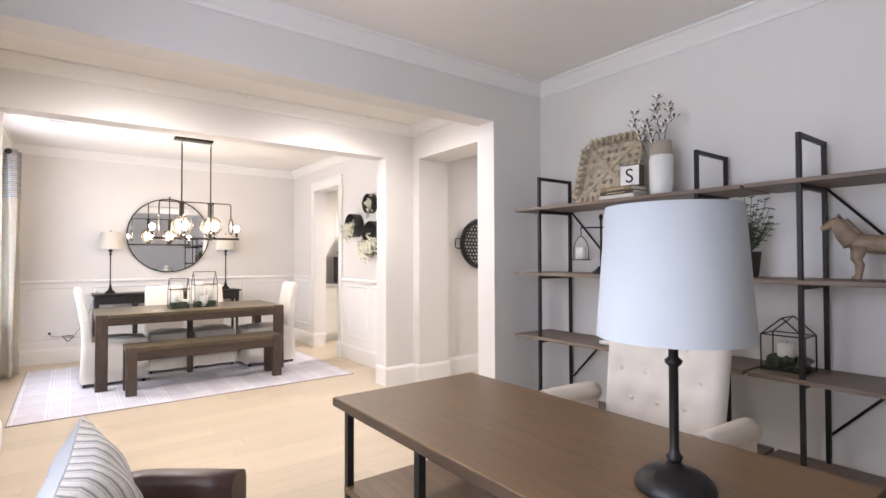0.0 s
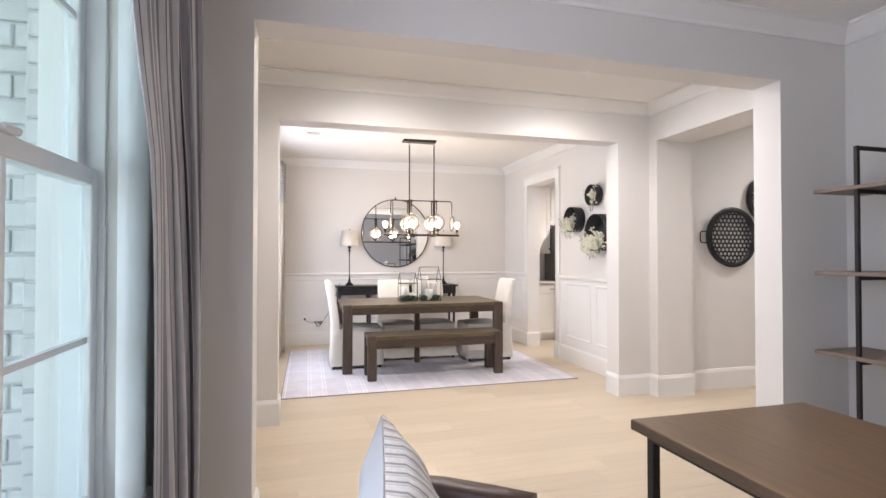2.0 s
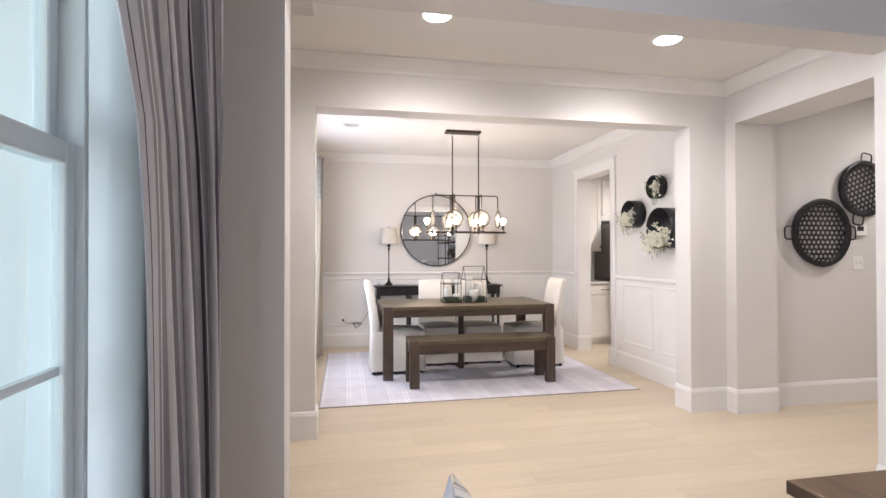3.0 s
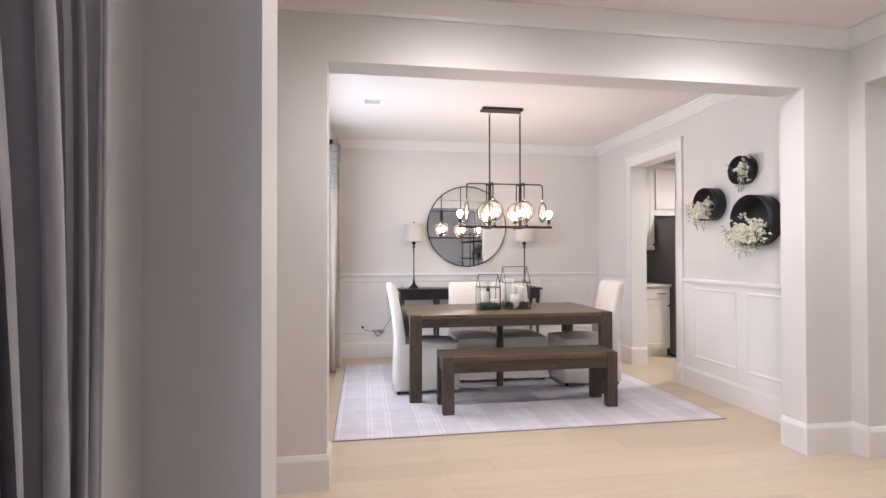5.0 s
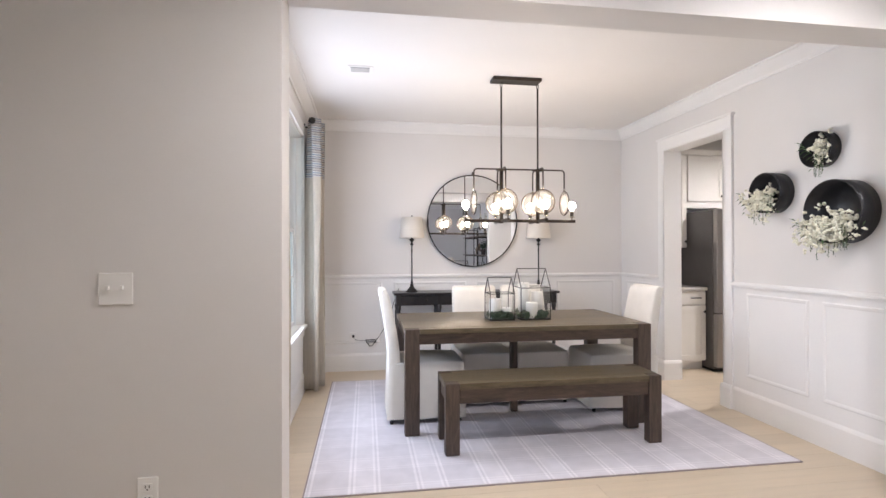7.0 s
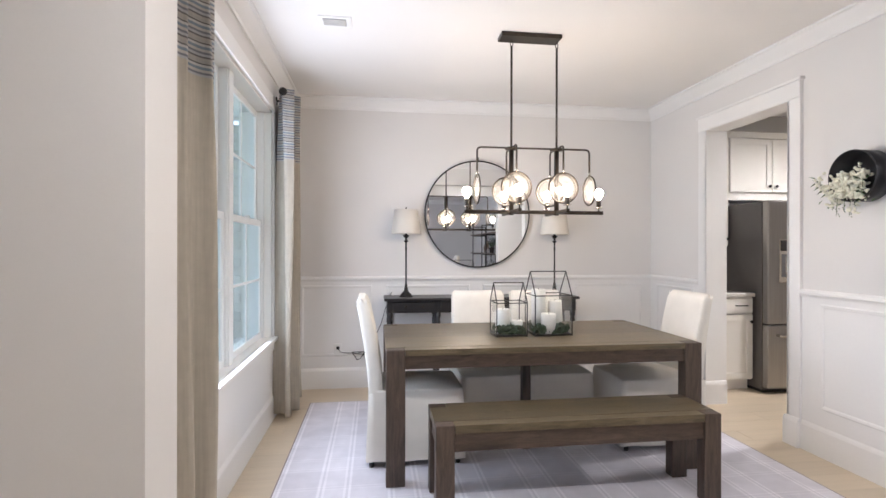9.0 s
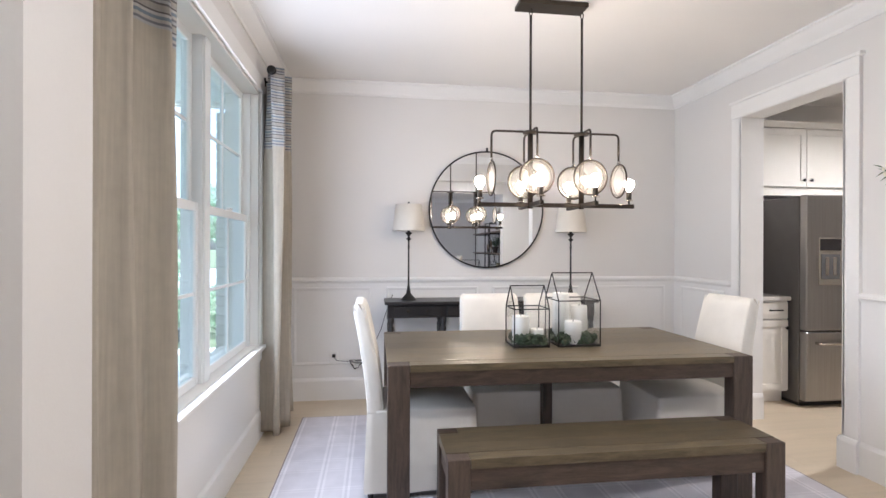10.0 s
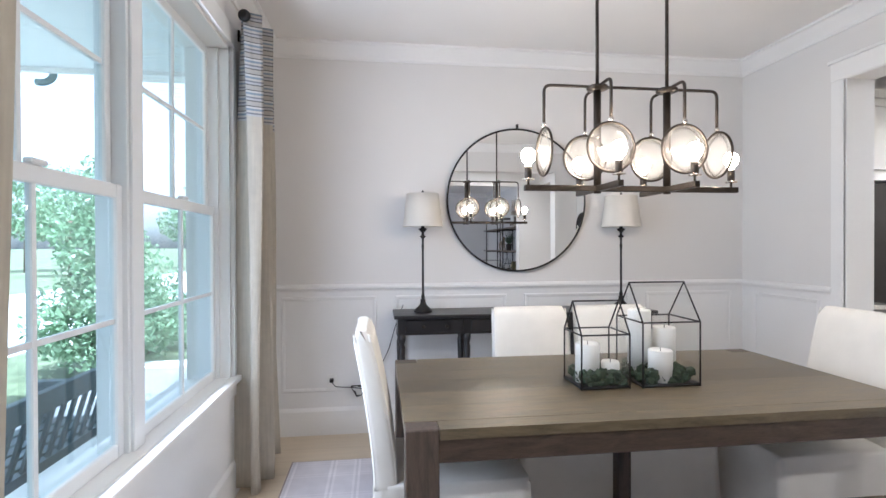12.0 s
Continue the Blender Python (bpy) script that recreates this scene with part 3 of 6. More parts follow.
def plank_table(name, label, x0, x1, y0, y1, h, leg, thick, apron, boards, category):
    tb = thing(name, label, category)
    deep = leg * 0.74
    for x in (x0, x1 - leg):
        for y in (y0, y1 - deep):
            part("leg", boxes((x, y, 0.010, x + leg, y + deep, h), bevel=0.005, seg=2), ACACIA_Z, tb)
    z0 = h - thick
    top = new("tabletop" if category == "table" else "seat")
    top.parent = tb
    rows = [((x0 + x1) / 2, y, z0 + thick / 2, x1 - x0 - 2 * leg - 0.002, deep - 0.002, thick - 0.001) for y in (y0 + deep / 2, y1 - deep / 2)]
    w = (y1 - y0 - 2 * deep) / boards
    for k in range(boards):
        rows.append(((x0 + x1) / 2, y0 + deep + w * (k + 0.5), z0 + thick / 2, x1 - x0 - 0.001, w - 0.0001, thick))
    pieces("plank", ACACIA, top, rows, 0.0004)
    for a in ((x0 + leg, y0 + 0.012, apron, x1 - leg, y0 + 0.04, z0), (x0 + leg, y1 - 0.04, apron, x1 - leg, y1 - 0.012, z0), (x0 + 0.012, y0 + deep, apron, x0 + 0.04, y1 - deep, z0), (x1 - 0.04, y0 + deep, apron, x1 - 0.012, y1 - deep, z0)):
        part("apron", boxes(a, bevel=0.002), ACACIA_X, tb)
    return tb


dining_table = plank_table("dining_table", "long grey-brown wooden plank dining table on the rug", 0.306, 2.165, 6.54, 7.495, 0.757, 0.105, 0.034, 0.648, 5, "table")
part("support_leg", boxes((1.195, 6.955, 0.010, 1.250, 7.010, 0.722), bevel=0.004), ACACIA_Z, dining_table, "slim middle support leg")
plank_table("bench", "grey-brown wooden plank bench beside the dining table", 0.534, 2.013, 6.165, 6.52, 0.466, 0.092, 0.04, 0.335, 2, "bench")


# slipcovered chairs
def slip_chair(m):
    ch = thing("dining_chair", "cream slipcovered upholstered dining chair with skirt to the floor", "chair", "chairs round the table", m)
    hw, d = 0.225, 0.57

    def back_x(z):  # lean and curl of the back
        f = max(0.0, z - 0.45) / 0.57
        return -0.088 * f ** 1.5
    bm = bmesh.new()
    n, rings = 14, []
    for k in range(n + 1):
        z = 0.42 + (1.02 - 0.42) * k / n
        o = back_x(z)
        th = 0.088 - 0.02 * (k / n) ** 2
        w = hw - 0.004 - 0.012 * (k / n)
        if k == n:
            th, w = th - 0.03, w - 0.015
        cy, r = o + 0.044, 0.022
        ring = []
        for sx, sy in ((1, 1), (-1, 1), (-1, -1), (1, -1)):
            for q in range(4):
                ang = math.radians({(1, 1): 0, (-1, 1): 90, (-1, -1): 180, (1, -1): 270}[(sx, sy)] + 30 * q)
                ring.append(bm.verts.new((sx * (w - r) + r * math.cos(ang), cy + sy * (th / 2 - r) + r * math.sin(ang), z)))
        rings.append(ring)
    for a, b in zip(rings, rings[1:]):
        for q in range(16):
            bm.faces.new((a[q], a[(q + 1) % 16], b[(q + 1) % 16], b[q])).smooth = True
    bm.faces.new(rings[-1]), bm.faces.new(list(reversed(rings[0])))
    back = part("backrest", bm, SLIP, ch)
    for y in (-1, 1):
        for s in (-1, 1):
            pts = [(s * (hw - 0.012 - 0.012 * k / n), back_x(0.44 + 0.57 * k / n) + 0.044 + y * (0.036 - 0.01 * (k / n) ** 2), 0.44 + 0.57 * k / n) for k in range(n + 1)]
            part("piping", tube(bmesh.new(), pts, 0.0042, 6), SLIP, back)
    seat = bmesh.new()
    box(seat, -hw, 0.04, 0.40, hw, d, 0.47, 0.02, 3)
    for v in seat.verts:
        if v.co.z > 0.44:
            fx, fy = v.co.x / hw, (v.co.y - 0.3) / 0.27
            v.co.z += 0.035 * max(0, 1 - fx * fx) * max(0, 1 - fy * fy)
    bmesh.ops.subdivide_edges(seat, edges=seat.edges, cuts=2, use_grid_fill=True)
    for v in seat.verts:
        if v.co.z > 0.455:
            fx, fy = v.co.x / hw, (v.co.y - 0.3) / 0.27
            v.co.z = 0.462 + 0.035 * max(0, 1 - fx ** 4) * max(0, 1 - fy ** 4)
    for f in seat.faces:
        f.smooth = True
    part("seat", seat, SLIP, ch)
    # skirt with soft folds, flared to the hem
    path = []
    for a, b, cnt in (((-hw, 0.0), (hw, 0.0), 14), ((hw, 0.0), (hw, d), 14), ((hw, d), (-hw, d), 14), ((-hw, d), (-hw, 0.0), 14)):
        for k in range(cnt):
            f = k / cnt
            path.append((a[0] + (b[0] - a[0]) * f, a[1] + (b[1] - a[1]) * f))
    sk, prev = bmesh.new(), None
    levels = 8
    for k in range(levels + 1):
        z = 0.45 - (0.45 - 0.035) * k / levels
        ring = []
        for i, (x, y) in enumerate(path):
            flare = 1 + 0.05 * k / levels + 0.010 * (k / levels) * math.sin(i * 1.7 + 0.6 * math.sin(i * 0.37))
            ring.append(sk.verts.new((x * flare, d / 2 + (y - d / 2) * flare, z + 0.004 * math.sin(i * 0.9) * (k == levels))))
        if prev:
            for i in range(len(path)):
                sk.faces.new((prev[i], prev[(i + 1) % len(path)], ring[(i + 1) % len(path)], ring[i])).smooth = True
        prev = ring
    part("skirt", sk, SLIP, ch)
    for sx in (-1, 1):
        for y in (0.02, d - 0.03):
            part("leg", lathe(bmesh.new(), [(0.014, 0.0), (0.016, 0.02), (0.02, 0.40)], sx * (hw - 0.02), y, 0.0, 10), BLACKWOOD, ch, "short black wooden leg")
    return ch


G = 0.010
chair = slip_chair(pose(0.208, 7.03, G, 0, 0, -90) @ Matrix.Diagonal((1, 1, 0.982, 1)))
copy_thing(chair, pose(2.395, 7.06, G, 0, 0, 90))
copy_thing(chair, pose(1.055, 7.69, G, 0, 0, 180) @ Matrix.Diagonal((1, 1, 0.965, 1)))
copy_thing(chair, pose(1.525, 7.69, G, 0, 0, 180) @ Matrix.Diagonal((1, 1, 0.965, 1)))

# console table
con = thing("console_table", "black painted console table with three drawers against the wall", "console table", "", Matrix.Diagonal((1, 1, 0.963, 1)))
part("tabletop", boxes((0.325, 8.235, 0.878, 2.125, 8.585, 0.903), bevel=0.005, seg=2), BLACKWOOD, con)
part("apron", boxes((0.350, 8.268, 0.765, 2.100, 8.565, 0.878), bevel=0.003), BLACKWOOD, con)
for x0, x1 in ((0.40, 0.78), (0.83, 1.62), (1.67, 2.05)):
    dr = part("drawer", boxes((x0, 8.257, 0.782, x1, 8.270, 0.866), bevel=0.004), BLACKWOOD, con)
    for f in (0.3, 0.7):
        part("knob", lathe(bmesh.new(), [(0.004, 0), (0.005, 0.012), (0.012, 0.016), (0.013, 0.022), (0.006, 0.028)], n=12), BRONZE, dr, "small bronze knob").matrix_basis = pose(x0 + (x1 - x0) * f, 8.257, 0.825, 90, 0, 0)
for x in (0.375, 0.805, 1.645, 2.075):
    for y in (8.29, 8.545):
        part("leg", lathe(bmesh.new(), [(0.011, 0.0), (0.016, 0.02), (0.013, 0.05), (0.020, 0.5), (0.024, 0.68), (0.018, 0.70), (0.026, 0.73), (0.026, 0.77)], x, y, 0.0, 12), BLACKWOOD, con)


def buffet_lamp(x):
    lp = thing("table_lamp", "slim black candlestick lamp with white linen shade, unlit, on the console", "lamp", "lamps on the console", pose(x, 8.41, 0.8695) @ Matrix.Diagonal((1, 1, 1.042, 1)))
    base = part("base", lathe(bmesh.new(), [(0.062, 0), (0.062, 0.008), (0.052, 0.014), (0.05, 0.022), (0.036, 0.034), (0.022, 0.05), (0.016, 0.07), (0.020, 0.078), (0.010, 0.086)], n=24), IRON, lp)
    part("stem", lathe(bmesh.new(), [(0.009, 0.08), (0.014, 0.10), (0.008, 0.115), (0.007, 0.40), (0.010, 0.43), (0.007, 0.44), (0.008, 0.478), (0.019, 0.486), (0.021, 0.492), (0.010, 0.498), (0.009, 0.515), (0.026, 0.532), (0.029, 0.540), (0.012, 0.546), (0.010, 0.60)], n=14), IRON, lp)
    sh = bmesh.new()
    lathe(sh, [(0.136, 0.553), (0.108, 0.765), (0.105, 0.765), (0.133, 0.553), (0.136, 0.553)], n=36, caps=False)
    part("shade", sh, CREAMSHADE, lp, "cream linen tapered drum shade")
    part("finial", lathe(bmesh.new(), [(0.004, 0.60), (0.004, 0.765), (0.009, 0.770), (0.007, 0.783), (0.002, 0.79)], n=10), IRON, lp)
    spider = bmesh.new()
    for a in range(3):
        tube(spider, [(0, 0, 0.753), (0.107 * math.cos(a * 2.094), 0.107 * math.sin(a * 2.094), 0.753)], 0.002, 5)
    part("spider", spider, IRON, lp)
    return lp


buffet_lamp(0.526), buffet_lamp(1.944)

# mirror
mir = thing("wall_mirror", "large round mirror in a thin black metal frame", "mirror", "", pose(1.228, 8.565, 1.645, 90, 0, 0))
part("mirror_glass", lathe(bmesh.new(), [(0.507, -0.012), (0.507, 0.0)], n=96), MIRROR, mir, "clear silvered mirror glass")
part("mirror_frame", tube(bmesh.new(), [(0.512 * math.cos(a * math.pi / 48), 0.512 * math.sin(a * math.pi / 48), 0) for a in range(96)], 0.007, 8, True), IRON, mir)
part("hanger", tube(bmesh.new(), [(0, 0.518, 0), (0, 0.548, 0)], 0.010, 8), IRON, mir)

# chandelier
cd = thing("chandelier", "dark bronze linear chandelier with six lit bulbs and glass discs", "chandelier")
CY, PX = 7.02, (1.135, 1.445)
part("canopy", boxes((1.055, CY - 0.06, 2.692, 1.462, CY + 0.06, 2.72), bevel=0.004), BRONZE, cd)
arm_z, bar_z = 1.972, 1.553
part("main_bar", boxes((0.822, CY - 0.012, bar_z - 0.012, 1.770, CY + 0.012, bar_z + 0.012), bevel=0.002), BRONZE, cd)
for px in PX:
    part("hook", tube(bmesh.new(), [(px, CY, 2.69), (px + 0.008, CY, 2.675), (px + 0.008, CY, 2.655), (px, CY, 2.645), (px - 0.008, CY, 2.655), (px - 0.008, CY, 2.672)], 0.003, 6), BRONZE, cd)
    part("rod", tube(bmesh.new(), [(px, CY, 2.648), (px, CY, arm_z)], 0.0075, 8), BRONZE, cd)
    part("column", tube(bmesh.new(), [(px, CY, arm_z), (px, CY, bar_z - 0.02)], 0.0155, 12), BRONZE, cd)
    part("plate", lathe(bmesh.new(), [(0.012, -0.012), (0.042, -0.008), (0.045, 0.0), (0.042, 0.006), (0.012, 0.008)], px, CY, arm_z, 20), BRONZE, cd)
    part("cross_bar", boxes((px - 0.011, CY - 0.208, bar_z - 0.013, px + 0.011, CY + 0.208, bar_z + 0.011), bevel=0.002), BRONZE, cd)
part("link_bar", tube(bmesh.new(), [(PX[0], CY, arm_z + 0.004), (PX[1], CY, arm_z + 0.004)], 0.0065, 8), BRONZE, cd)
lights = [(PX[0], -1, 0), (PX[1], 1, 0)] + [(px, 0, s) for px in PX for s in (-1, 1)]
for px, dx, dy in lights:
    out, bo = (0.23, 0.297) if dx else (0.125, 0.19)
    ax, ay = px + dx * out, CY + dy * out
    arm = part("arm", tube(bmesh.new(), rounded([(px, CY, arm_z + 0.004), (ax, ay, arm_z + 0.004), (ax, ay, 1.806)], 0.03), 0.0065, 8), BRONZE, cd)
    part("ball", lathe(bmesh.new(), [(0.002, -0.011), (0.008, -0.008), (0.011, 0), (0.008, 0.008), (0.002, 0.011)], ax, ay, 1.812, 12), NICKEL, arm, "small polished nickel ball")
    tilt = pose(ax, ay, 1.702, 90, 0, 90 if dx else 0)
    ring = part("lens_ring", tube(bmesh.new(), [(0.097 * math.cos(a * math.pi / 24), 0.097 * math.sin(a * math.pi / 24), 0) for a in range(48)], 0.0055, 6, True), BRONZE, cd)
    ring.matrix_basis = tilt
    g = part("lens", lathe(bmesh.new(), [(0.001, 0.004), (0.05, 0.003), (0.094, 0.0), (0.05, -0.003), (0.001, -0.004)], n=40, caps=False), LENS, ring, "clear slightly seeded glass disc")
    g.visible_shadow = False
    bx, by = px + dx * bo, CY + dy * bo
    sock = part("socket", lathe(bmesh.new(), [(0.013, 0.029), (0.015, 0.031), (0.015, 0.074), (0.010, 0.078)], bx, by, bar_z + 0.01, 16), BRONZE, cd, "dark bronze bulb socket")
    part("socket_cup", lathe(bmesh.new(), [(0.005, 0.0), (0.005, 0.02), (0.024, 0.022), (0.024, 0.027), (0.013, 0.029)], bx, by, bar_z + 0.01, 16), NICKEL, sock, "polished nickel cup")
    part("bulb", lathe(bmesh.new(), [(0.009, 0.0), (0.012, 0.012), (0.024, 0.026), (0.030, 0.044), (0.026, 0.062), (0.014, 0.073), (0.001, 0.077)], bx, by, bar_z + 0.086, 16), BULB, cd, "glowing warm bulb")


# glass house lanterns
def house_lantern(x0, x1, y0, y1, zb, eave, ridge, candles, label, seed=1, glass=CLEAR):
    random.seed(seed)
    lt = thing("lantern", label, "lantern", "house lanterns")
    ym, r = (y0 + y1) / 2, 0.0035
    part("tray", boxes((x0, y0, zb, x1, y1, zb + 0.012), bevel=0.002), IRON, lt)
    corners = [(x0, y0), (x1, y0), (x1, y1), (x0, y1)]
    for x, y in corners:
        part("bar", tube(bmesh.new(), [(x, y, zb), (x, y, eave)], r, 6), IRON, lt)
    for i in range(4):
        a, b = corners[i], corners[(i + 1) % 4]
        for z in (zb + 0.006, eave):
            part("bar", tube(bmesh.new(), [(*a, z), (*b, z)], r, 6), IRON, lt)
    part("bar", tube(bmesh.new(), [(x0, ym, ridge), (x1, ym, ridge)], r, 6), IRON, lt)
    for x in (x0, x1):
        for y in (y0, y1):
            part("bar", tube(bmesh.new(), [(x, y, eave), (x, ym, ridge)], r, 6), IRON, lt)
    panes = [[(x0, y0, zb), (x1, y0, zb), (x1, y0, eave), (x0, y0, eave)], [(x0, y1, zb), (x1, y1, zb), (x1, y1, eave), (x0, y1, eave)], [(x0, y0, zb), (x0, y1, zb), (x0, y1, eave), (x0, ym, ridge), (x0, y0, eave)], [(x1, y0, zb), (x1, y1, zb), (x1, y1, eave), (x1, ym, ridge), (x1, y0, eave)], [(x0, y0, eave), (x1, y0, eave), (x1, ym, ridge), (x0, ym, ridge)]]
    for p in panes:
        bm = bmesh.new()
        bm.faces.new([bm.verts.new(q) for q in p])
        part("pane", bm, glass, lt, "clear glass pane").visible_shadow = False
    ms = bmesh.new()
    for k in range(230):
        rr = random.uniform(0.012, 0.024)
        x, y = random.uniform(x0 + 0.018, x1 - 0.018), random.uniform(y0 + 0.018, y1 - 0.018)
        made = bmesh.ops.create_icosphere(ms, subdivisions=1, radius=rr, matrix=Matrix.Translation((x, y, zb + random.uniform(0.012, 0.055))))["verts"]
        for v in made:
            v.co += Vector((random.uniform(-1, 1), random.uniform(-1, 1), random.uniform(-1, 1))) * 0.005
    tagged(part("moss", ms, MOSS, lt, "clump of dark green moss"))
    for cx, cy, cr, chh in candles:
        c = thing("candle", "white pillar candle in a glass lantern", "candle", "candles in lanterns", pose(cx, cy, zb + 0.012))
        part("wax", lathe(bmesh.new(), [(cr, 0), (cr, chh - 0.006), (cr - 0.003, chh), (cr - 0.008, chh - 0.002), (0.002, chh - 0.007)], n=24), WAX, c)
        part("wick", tube(bmesh.new(), [(0, 0, chh - 0.008), (0.001, 0, chh + 0.008)], 0.0015, 5), IRON, c)
    return lt


TZ = 0.757
house_lantern(1.003, 1.20, 6.872, 7.052, TZ, 0.968, 1.092, [(1.062, 6.955, 0.048, 0.155), (1.154, 6.945, 0.036, 0.082)], "small black metal and glass house lantern with candles on moss", 3)
house_lantern(1.252, 1.494, 6.868, 7.085, TZ, 1.012, 1.163, [(1.325, 7.03, 0.047, 0.275), (1.438, 7.03, 0.046, 0.20), (1.358, 6.925, 0.047, 0.125)], "tall black metal and glass house lantern with three candles", 4)


# curtains
def curtain(name, label, y0, y1, x, z0, z1, folds, amp, mat, lean=0.0, lining=None, seed=0, rod=None, edge=None, bunch=1.0):
    random.seed(seed)
    cu = thing(name, label, "curtain")
    n, levels = folds * 14, 26
    ph = [random.uniform(-0.5, 0.5) for _ in range(folds + 1)]

    def sheet(off, squeeze, bm):
        uv = bm.loops.layers.uv.new("UVMap")
        rows, us = [], []
        for j in range(levels + 1):
            f = j / levels
            z = z1 + (z0 - z1) * f
            row, u, last = [], [], None
            for i in range(n + 1):
                s = i / n
                ya = float(np.interp(-z, [-a for a, b in edge], [b for a, b in edge])) if edge else y0 + lean * (f ** 0.8) + 0.012 * math.sin(3 * f * math.pi + 1) * f
                y = ya + (y1 - ya) * s
                a = amp * (0.75 + 0.25 * f) * (0.8 + 0.2 * math.sin(s * 9 + seed))
                k = s ** bunch * folds
                w = math.sin(2 * math.pi * k + ph[int(min(folds, k))] * f) + 0.25 * math.sin(4 * math.pi * k + 3 * f + seed)
                px = x + a * w + off + 0.01 * math.sin(5 * f + 7 * s)
                py = y + 0.012 * math.sin(2 * math.pi * k * 2 + f * 2)
                p = Vector((px, py, z))
                d = 0 if last is None else (p - last).xy.length
                u.append((u[-1] if u else 0) + d)
                last = p
                row.append(bm.verts.new(p))
            rows.append(row)
            us.append(u)
        for j in range(levels):
            for i in range(n):
                fc = bm.faces.new((rows[j][i], rows[j][i + 1], rows[j + 1][i + 1], rows[j + 1][i]))
                fc.smooth = True
                for lo, (jj, ii) in zip(fc.loops, ((j, i), (j, i + 1), (j + 1, i + 1), (j + 1, i))):
                    lo[uv].uv = (us[0][ii], z1 + (z0 - z1) * jj / levels)
        return bm
    o = part("cloth", sheet(0, 1, bmesh.new()), mat, cu)
    so = o.modifiers.new("thickness", 'SOLIDIFY')
    so.thickness = 0.003
    if lining:
        bm = bmesh.new()
        m_ = 10
        grid = []
        for j in range(13):
            z = z1 + (z0 + 0.01 - z1) * j / 12
            grid.append([bm.verts.new((x - amp - 0.02 + 0.008 * math.sin(i * 1.3 + j * 0.2), y0 - 0.015 + (y1 - y0) * 0.65 * i / m_, z)) for i in range(m_ + 1)])
        for j in range(12):
            for i in range(m_):
                bm.faces.new((grid[j][i], grid[j][i + 1], grid[j + 1][i + 1], grid[j + 1][i])).smooth = True
        part("lining", bm, lining, cu, "white curtain lining")
    ry0, ry1 = rod or (y0, y1)
    z1 -= 0.03
    part("rod", tube(bmesh.new(), [(x, ry0, z1), (x, ry1, z1)], 0.011, 10), IRON, cu)
    for y, s in ((ry0, -1), (ry1, 1)):
        part("finial", lathe(bmesh.new(), [(0.011, 0), (0.014, 0.004), (0.028, 0.010), (0.031, 0.022), (0.028, 0.034), (0.012, 0.038)], n=16), IRON, cu).matrix_basis = pose(x, y, z1, -90 * s, 0, 0)
    part("bracket", boxes((XW, (ry0 + ry1) / 2 - 0.01, z1 - 0.03, XW + 0.01, (ry0 + ry1) / 2 + 0.01, z1 + 0.03), (XW, (ry0 + ry1) / 2 - 0.006, z1 - 0.006, x, (ry0 + ry1) / 2 + 0.006, z1 + 0.006)), IRON, cu)
    return cu


TAUPE = striped_material("taupe_curtain_cloth", 1, [(0.0, (0.500, 0.463, 0.413)), (0.12, (0.200, 0.188, 0.188)), (0.2, (0.525, 0.525, 0.525)), (0.32, (0.250, 0.250, 0.275)), (0.42, (0.575, 0.550, 0.512)), (0.55, (0.275, 0.325, 0.375)), (0.68, (0.625, 0.613, 0.587)), (0.8, (0.163, 0.150, 0.150)), (0.86, (0.475, 0.450, 0.413))], 0.082, above=1.985, below=(0.56, 0.51, 0.425))
with_translucency(TAUPE, 0.3)
curtain("curtain", "taupe linen curtain with a blue-grey striped top band", 5.44, 6.06, -0.452, 0.03, 2.515, 3, 0.07, TAUPE, seed=2, rod=(5.42, 6.05))
curtain("curtain", "taupe linen curtain with a blue-grey striped top band", 7.69, 8.20, -0.44, 0.04, 2.515, 3, 0.105, TAUPE, seed=5, rod=(7.70, 8.18))


# wall planters with trailing flowers
def leaf_mesh(bm, p, d, length, width, up=Vector((0, 0, 1))):
    d = d.normalized()
    s = d.cross(up)
    s = s.normalized() if s.length > 0.01 else Vector((1, 0, 0))
    nn = s.cross(d) * width * 0.25
    a, b, c, e = p, p + d * length * 0.5 + s * width * 0.5 + nn, p + d * length, p + d * length * 0.5 - s * width * 0.5 + nn
    mid = p + d * length * 0.5
    va, vb, vc, ve, vm = (bm.verts.new(q) for q in (a, b, c, e, mid))
    bm.faces.new((va, vb, vm)), bm.faces.new((vb, vc, vm)), bm.faces.new((vc, ve, vm)), bm.faces.new((ve, va, vm))


